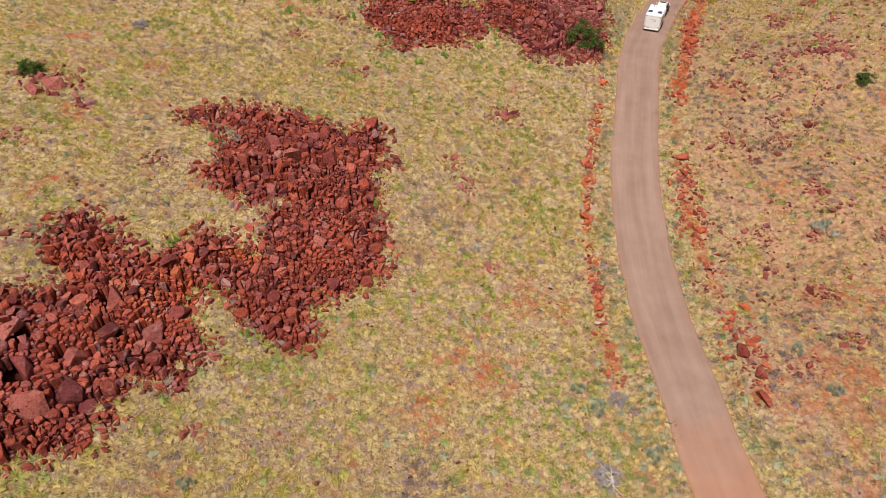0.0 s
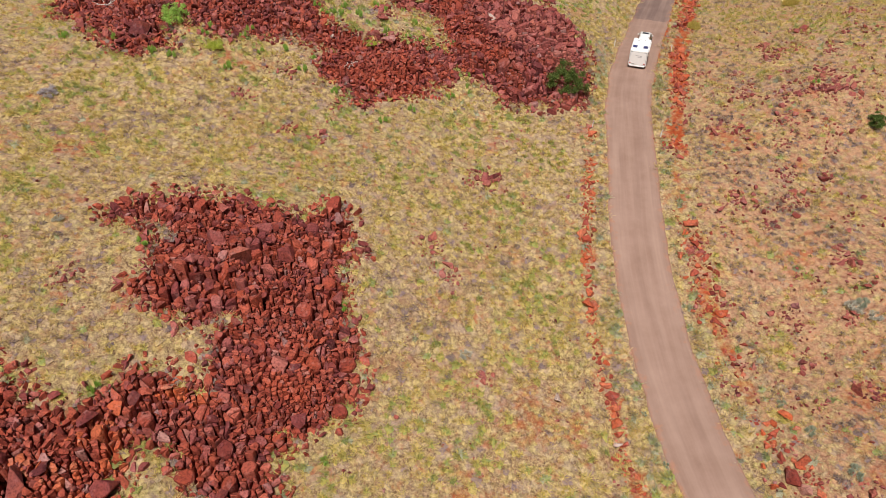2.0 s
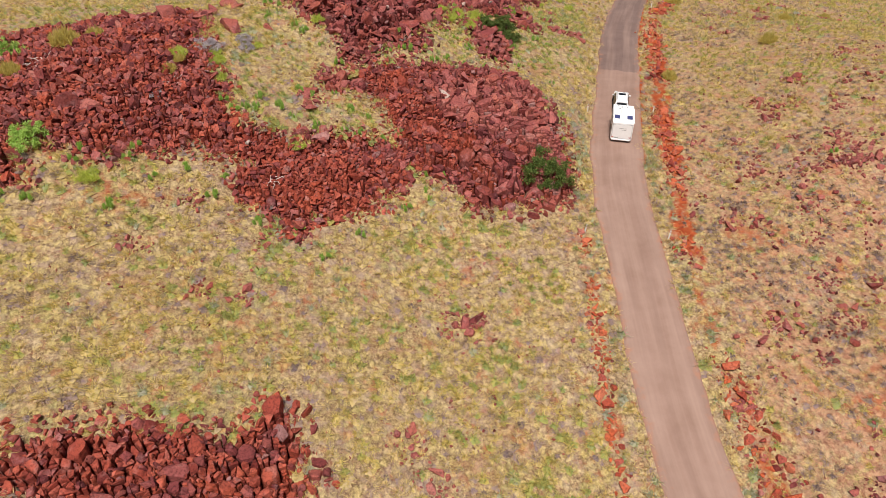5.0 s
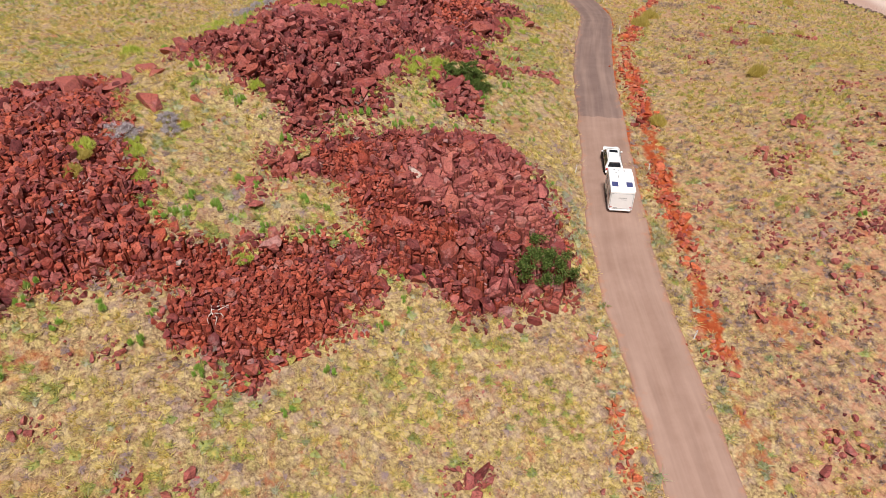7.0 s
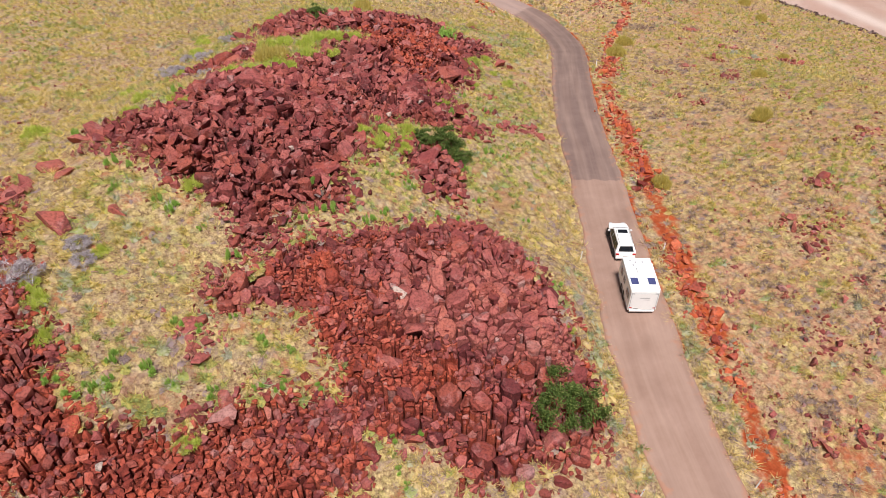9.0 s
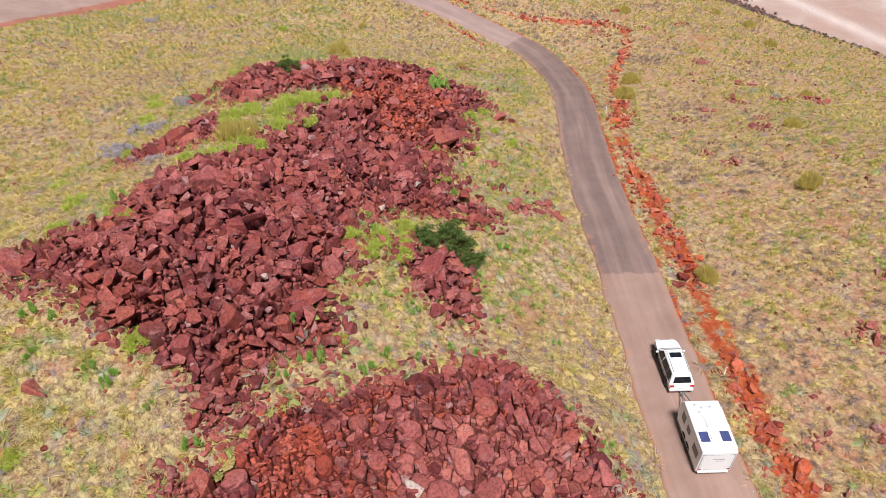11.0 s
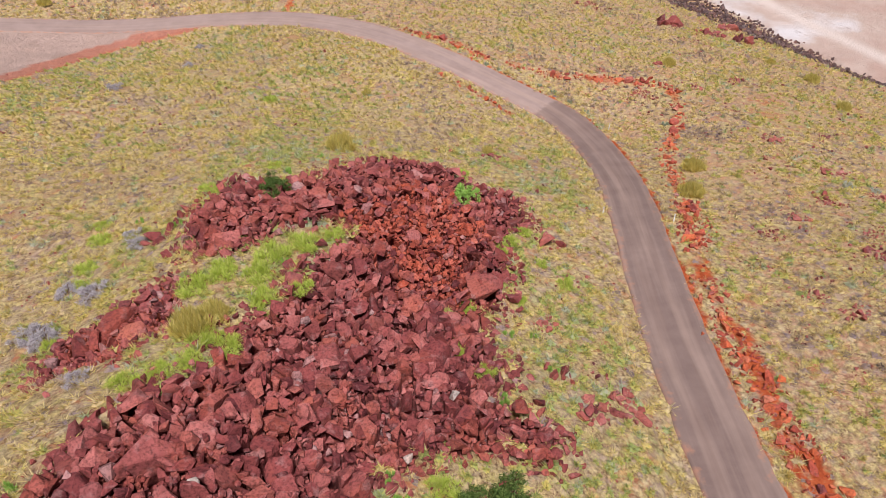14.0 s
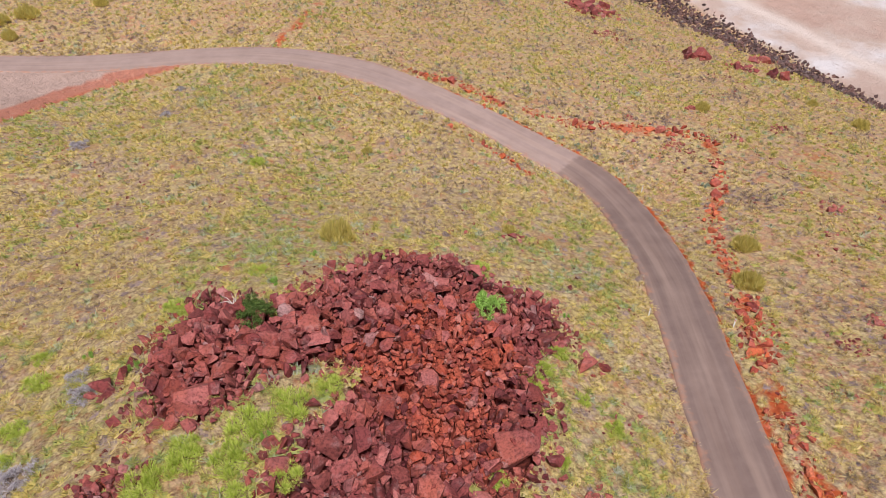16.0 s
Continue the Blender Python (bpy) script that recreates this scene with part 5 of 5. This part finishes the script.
plant(shrub("dry_shrub", grey_leaf, 6, 2.4, 0.7, 40, 44, 0.4, "leafless grey tangle of dry twigs", slim=0.04),
      ((9.0, 216.6, 1.2), (4.5, 159.8, 1.2), (0.2, 157.3, 1.2), (8.0, 168.1, 0.9), (-38.2, 86.6, 1.0), (-12.8, 116.6, 1.5), (-9.2, 119.6, 1.0), (2.6, 162.0, 1.0), (8.5, 165.6, 1.0), (1.2, 155.6, 1.2), (-17.5, 107.0, 0.8), (-9.0, 118.0, 0.9), (3.5, 148.2, 0.8), (16.0, 41.0, 0.9), (14.0, 34.0, 1.2), (20.5, 224.5, 0.9), (24, 236, 0.8)), )
plant(tuft_bush("shrub", bluish_leaf, 7, 1.7, 0.7, 8, 70, "pale blue-grey bush on the verge"),
      ((18.2, 35.2, 1.5), (14.2, 40.2, 1.5), (12.6, 42.2, 1.2), (-19.3, 29.2, 1.1), (41.8, 61.1, 1.2), (64.0, 205.8, 0.8), (69.6, 198.5, 0.8), (71.0, 196.4, 0.8), (72.0, 193.2, 0.8), (73.0, 190.0, 0.8), (31.6, 49.0, 0.9), (33.2, 44.8, 1.2), (34.8, 40.0, 1.2), (30.6, 52.2, 0.8), (35.6, 97.4, 0.6), (81.0, 181.5, 0.9), (13.2, 31.2, 1.0), (18.6, 62.0, 0.45), (18.5, 57.0, 0.5), (18.6, 52.5, 0.45), (19.0, 47.5, 0.5), (19.4, 43.0, 0.55), (20.3, 38.0, 0.6)))

plant(tuft_bush("shrub", silver_leaf, 12, 1.7, 0.6, 14, 40, "low silvery white bush in dry grass"), ((3.5, 59.2, 1.0), (41.1, 60.8, 1.5), (42.2, 59.4, 1.1), (86, 155, 1.2), (88.5, 153, 1.0), (-31.8, 67.5, 0.8)))


def hummocks():
    """Small fresh green cushions in the grass round the rocks."""
    r = np.random.RandomState(91)
    places = []
    for key, count in (("ridge", 20), ("dome", 12), ("crest", 26), ("hook", 5)):
        P = np.array([p[:2] for c in PILES[key] for p in c])
        while count:
            x, y = P[r.randint(len(P))] + r.normal(size=2) * 7
            if 0.6 < off_pile(x, y, PILES[key]) < 5 and all(off_pile(x, y, c) > 0.4 for c in PILES.values()) and off_line(np.array([x]), np.array([y]), road_line)[0][0] > HALF + 2:
                places.append((x, y, r.uniform(0.8, 1.6)))
                count -= 1
    plant(tuft_bush("shrub", fresh_leaf, 8, 1.1, 0.7, 5, 70, "small rounded bright green cushion in dry grass"), places)


hummocks()


def dead_shrub(x, y, seed, wide):
    r = np.random.RandomState(seed)
    thing = empty("dead_shrub", x, y, float(height(x, y)))
    tagged(thing, "bleached dead branches lying on the rocks", "dead wood", "dead wood")
    for _ in range(9):
        a, p = r.uniform(0, 6.283), np.array([0, 0, 0.35])
        pts = [tuple(p)]
        for _ in range(4):
            a += r.normal() * 0.6
            p = p + np.array([math.cos(a) * wide * 0.14, math.sin(a) * wide * 0.14, r.uniform(0.0, 0.22)])
            pts.append(tuple(p))
        mesh_object("branch", *tube(pts, [0.05, 0.042, 0.034, 0.024, 0.01]), dead_wood, thing)


for n, (x, y, w) in enumerate(((-7.4, 97.4, 3.2), (-15.8, 108.6, 2.4), (-28.6, 113.0, 3.4), (-36.5, 105.0, 3.0), (19.4, 169.0, 2.2), (14.4, 33.2, 3.0))):
    dead_shrub(x, y, 70 + n, w)


def pale_rocks():
    r = np.random.RandomState(81)
    for x, y, s, up in ((8.9, 135.9, 0.75, 0.7), (8.4, 127.2, 0.8, 0.6), (12.0, 110.0, 1.5, 1.05), (25.3, 139.6, 0.9, 0.5), (20.2, 135.5, 0.7, 0.4), (-9.2, 101.6, 0.7, 0.5), (15.6, 49.8, 0.7, 0.2), (11.4, 54.6, 0.9, 0.2)):
        thing = empty("pale_rock", x, y, float(height(x, y)) + up)
        tagged(thing, "pale whitish rock among the red boulders", "rock")
        put_stone("stone", thing, r, x, y, thing.location.z + 0.2 * s, s, pale_quartz)


pale_rocks()


# ---- guide posts ----
def guide_post():
    thing = empty("guide_post", 0, 0, 0)
    tagged(thing, "slim white roadside guide post with a red reflector", "guide post", "guide posts along the road")
    part("post", block(0.12, 0.05, 1.25, 0, 0, 0.48, 0.012), white_gel, thing)
    part("cap", block(0.13, 0.06, 0.05, 0, 0, 1.12, 0.01), trim_grey, thing)
    part("reflector", block(0.06, 0.012, 0.12, 0, -0.032, 0.93, 0.003), red_lens, thing, "red reflector")
    return thing


def build_posts():
    first = guide_post()
    for n, (x, y, turn, lean) in enumerate(((30.6, 89.2, -20, 4), (39.4, 112.2, -24, -2), (31.3, 114.0, -24, 3), (22.6, 91.6, -16, 6), (60.9, 157.2, -30, -3), (73.0, 184.4, -10, 3), (54.8, 161.8, -30, 0))):
        m = pose(x, y, float(height(x, y)), lean, lean * 0.5, turn)
        if n:
            copy_thing(first, m)
        else:
            first.matrix_basis = m


build_posts()


# ---- the vehicles ----
HEADING = math.degrees(math.atan2(-0.395, 0.919))


def wheel(parent, x, y, radius, wide):
    turn = Matrix.Translation((x, y, radius)) @ Matrix.Rotation(radians(90), 4, "Y")
    w = part("wheel", disc(radius * 0.5, wide * 1.02, turn, 20), black_rubber, parent)
    bm = bmesh.new()
    prof = ((radius * 0.62, wide / 2), (radius * 0.94, wide / 2), (radius, wide * 0.33), (radius, -wide * 0.33), (radius * 0.94, -wide / 2), (radius * 0.62, -wide / 2))
    ring = [[bm.verts.new(turn @ Vector((a * math.cos(6.2832 * k / 28), a * math.sin(6.2832 * k / 28), b))) for a, b in prof] for k in range(28)]
    for k in range(28):
        for i in range(len(prof)):
            p, q = ring[k], ring[(k + 1) % 28]
            bm.faces.new((p[i], p[(i + 1) % 6], q[(i + 1) % 6], q[i]))
    part("tyre", bm, black_rubber, w, "black rubber tyre")
    part("rim", disc(radius * 0.6, wide * 0.9, turn, 20, 0.02), alloy, w, "silver alloy rim")


def hull_of(profile, half, top_half, belt, top, bevel, nose=0.0):
    """A shell from a side profile (y, z), drawn in above the belt line."""
    bm = bmesh.new()

    def across(z):
        return half - (half - top_half) * max(0.0, min(1.0, (z - belt) / (top - belt)))

    def drawn_in(y):
        return 1 - nose * max(0.0, (y - 1.1) / 1.3) ** 2 - 0.35 * nose * max(0.0, (-1.9 - y) / 0.5)

    left = [bm.verts.new((-across(z) * drawn_in(y), y, z)) for y, z in profile]
    right = [bm.verts.new((across(z) * drawn_in(y), y, z)) for y, z in profile]
    bm.faces.new(left)
    bm.faces.new(right[::-1])
    n = len(profile)
    for k in range(n):
        bm.faces.new((left[k], right[k], right[(k + 1) % n], left[(k + 1) % n]))
    bmesh.ops.recalc_face_normals(bm, faces=bm.faces[:])
    bmesh.ops.bevel(bm, geom=bm.edges[:], offset=bevel, segments=3, affect="EDGES", profile=0.6, clamp_overlap=True)
    return bm


def slab(corners, thick):
    """A thin pane through four corners, set proud along its normal."""
    bm = bmesh.new()
    c = [Vector(p) for p in corners]
    out = (c[1] - c[0]).cross(c[3] - c[0]).normalized() * thick
    a = [bm.verts.new(p - out) for p in c]
    b = [bm.verts.new(p + out) for p in c]
    bm.faces.new(a[::-1])
    bm.faces.new(b)
    for k in range(4):
        bm.faces.new((a[k], a[(k + 1) % 4], b[(k + 1) % 4], b[k]))
    return bm


def build_car(x, y):
    car = empty("car", x, y, road_z(x, y), HEADING)
    tagged(car, "white five-door four-wheel-drive wagon towing a caravan on the road", "car")
    body = ((-2.44, 0.42), (-2.46, 0.78), (-2.4, 1.02), (-2.3, 1.14), (-2.02, 1.7), (-1.7, 1.79), (0.25, 1.8), (0.55, 1.74), (1.22, 1.16), (1.8, 1.08), (2.16, 0.98), (2.4, 0.82), (2.46, 0.6), (2.4, 0.38))
    part("body", hull_of(body, 0.97, 0.68, 1.1, 1.8, 0.07, 0.2), white_car, car)
    for s in (-1, 1):
        w = lambda z: s * (0.985 - 0.31 * (z - 1.1) / 0.7)  # noqa: E731
        for a, b, c, d in ((-2.0, -1.2, -1.76, -1.2), (-1.14, -0.12, -1.14, -0.12), (-0.04, 1.02, -0.04, 0.5)):
            part("side_window", slab(((w(1.16), a, 1.16), (w(1.16), b, 1.16), (w(1.66), d, 1.66), (w(1.66), c, 1.66)), 0.012), tinted, car, "dark tinted side window")
        part("mirror", block(0.2, 0.12, 0.14, s * 1.06, 0.86, 1.17, 0.03), white_car, car, "white door mirror")
        part("roof_rail", block(0.04, 2.1, 0.05, s * 0.6, -0.7, 1.83, 0.012), galvanised, car, "silver roof rail")
        part("tail_light", block(0.3, 0.1, 0.16, s * 0.76, -2.4, 0.98, 0.02), red_lens, car, "red tail light")
        part("headlight", block(0.34, 0.2, 0.14, s * 0.6, 2.3, 0.84, 0.03), trim_grey, car, "clear headlight")
        for yy in (-1.48, 1.5):
            part("wheel_arch", disc(0.44, 0.03, Matrix.Translation((s * 0.965, yy, 0.42)) @ Matrix.Rotation(radians(90), 4, "Y"), 24), black_rubber, car, "black wheel arch")
            wheel(car, s * 0.88, yy, 0.38, 0.25)
        part("sill", block(0.08, 2.2, 0.1, s * 0.95, 0, 0.4, 0.02), black_rubber, car, "dark side sill")
    part("rear_window", slab(((-0.7, -2.29, 1.22), (0.7, -2.29, 1.22), (0.58, -2.08, 1.62), (-0.58, -2.08, 1.62)), 0.012), tinted, car, "dark rear window")
    part("windscreen", slab(((0.74, 1.18, 1.22), (-0.74, 1.18, 1.22), (-0.62, 0.6, 1.72), (0.62, 0.6, 1.72)), 0.012), tinted, car, "dark windscreen")
    part("sunroof", block(0.9, 0.5, 0.02, 0, -0.05, 1.805, 0.008), tinted, car, "dark glass sunroof")
    part("spoiler", block(1.2, 0.22, 0.05, 0, -2.02, 1.74, 0.02), white_car, car)
    part("bumper", block(1.84, 0.14, 0.22, 0, -2.46, 0.6, 0.05), white_car, car)
    part("number_plate", block(0.38, 0.01, 0.11, 0, -2.5, 0.84, 0.002), white_gel, car)
    part("tow_bar", block(0.08, 0.4, 0.08, 0, -2.6, 0.42, 0.01), galvanised, car, "steel tow bar")


def build_caravan(x, y):
    van = empty("caravan", x, y, road_z(x, y), HEADING)
    tagged(van, "white twin-axle touring caravan with two roof solar panels", "caravan")
    body = ((-2.7, 0.5), (-2.72, 2.72), (1.45, 2.72), (1.75, 2.35), (1.8, 1.2), (1.55, 0.5))
    part("body", hull_of(body, 1.2, 1.2, 2.0, 2.72, 0.07), white_gel, van)
    part("roof", block(2.34, 4.1, 0.09, 0, -0.62, 2.735, 0.04), white_gel, van)
    for s in (-1, 1):
        part("solar_panel", block(0.62, 0.8, 0.04, s * 0.72, -1.5, 2.81, 0.01), solar_blue, van, "dark blue solar panel")
        part("roof_edge", block(0.06, 4.1, 0.05, s * 1.18, -0.62, 2.72, 0.015), trim_grey, van, "grey roof edge trim")
        for z in (2.5, 0.86):
            part("tail_light", block(0.22, 0.03, 0.1, s * 0.98, -2.735, z, 0.01), red_lens if z < 1 else trim_grey, van, "tail light")
        part("corner_trim", block(0.04, 0.03, 2.0, s * 1.1, -2.73, 1.6, 0.01), trim_grey, van, "grey corner trim")
        part("skirt", block(0.05, 3.9, 0.16, s * 1.19, -0.5, 0.6, 0.02), trim_grey, van, "chequered lower skirt")
        for yy in (-0.78, 0.02):
            part("wheel_arch", disc(0.43, 0.02, Matrix.Translation((s * 1.2, yy, 0.52)) @ Matrix.Rotation(radians(90), 4, "Y"), 24), black_rubber, van, "black wheel arch")
            wheel(van, s * 1.1, yy, 0.36, 0.23)
    for yy, z, ly, lz in ((-1.85, 1.75, 0.85, 0.62), (-0.3, 1.85, 0.5, 0.5), (0.75, 1.85, 0.55, 0.7)):
        f = part("window", block(0.04, ly + 0.1, lz + 0.1, -1.2, yy, z, 0.015), trim_grey, van, "framed side window")
        part("pane", block(0.03, ly, lz, -1.222, yy, z, 0.008), tinted, f, "dark window pane")
    for yy, z, ly, lz in ((-1.7, 1.8, 0.9, 0.6), (-0.3, 1.85, 0.8, 0.55)):
        f = part("window", block(0.04, ly + 0.1, lz + 0.1, 1.2, yy, z, 0.015), trim_grey, van, "framed side window")
        part("pane", block(0.03, ly, lz, 1.222, yy, z, 0.008), tinted, f, "dark window pane")
    d = part("door", block(0.03, 0.66, 1.85, 1.205, 0.85, 1.55, 0.01), white_gel, van)
    part("handle", block(0.03, 0.05, 0.14, 1.23, 0.6, 1.5, 0.008), trim_grey, d)
    part("hatch", block(0.62, 0.62, 0.12, 0, -1.5, 2.83, 0.04), white_gel, van, "white roof hatch")
    part("air_conditioner", block(0.7, 0.95, 0.2, 0.05, -0.35, 2.86, 0.06), white_gel, van, "white rooftop air conditioner")
    for xx, yy in ((-0.45, 0.5), (-0.2, 0.85), (-0.6, 1.1), (0.4, 0.9)):
        part("vent", disc(0.09, 0.08, Matrix.Translation((xx, yy, 2.82)), 14, 0.015), trim_grey, van, "small grey roof vent")
    part("rear_panel", block(2.0, 0.02, 1.78, 0, -2.735, 1.6, 0.006), white_gel, van)
    part("rear_line", block(2.04, 0.022, 0.03, 0, -2.735, 2.5, 0.004), trim_grey, van, "grey seam on the rear wall")
    part("lettering_bar", block(0.8, 0.01, 0.07, 0.05, -2.748, 2.0, 0.002), trim_grey, van, "faint grey lettering bar")
    part("lettering_bar", block(0.55, 0.01, 0.05, 0.2, -2.748, 1.8, 0.002), trim_grey, van, "faint grey lettering bar")
    part("bumper", block(2.1, 0.14, 0.14, 0, -2.72, 0.5, 0.03), white_gel, van)
    part("number_plate", block(0.38, 0.012, 0.11, -0.55, -2.75, 0.78, 0.002), trim_grey, van)
    for s in (-1, 1):
        bm = slab(((s * 0.8, 1.4, 0.44), (s * 0.88, 1.4, 0.44), (0.06 * s, 4.0, 0.44), (-0.02 * s, 4.0, 0.44)), 0.05)
        part("drawbar", bm, galvanised, van, "steel drawbar")
    part("gas_locker", block(0.9, 0.5, 0.5, 0, 2.05, 0.72, 0.04), trim_grey, van, "grey front locker")
    part("awning", block(0.14, 3.4, 0.14, 1.24, -0.7, 2.6, 0.05), white_gel, van, "rolled white awning")


def road_z(x, y):
    k = off_line(np.array([x]), np.array([y]), road_line)[1]
    return float(rz[k[0]] + 0.1)


ux, uy = 0.395, 0.919
build_caravan(32.1 + 2.7 * ux, 105.6 + 2.7 * uy)
build_car(32.1 + 9.55 * ux, 105.6 + 9.55 * uy)
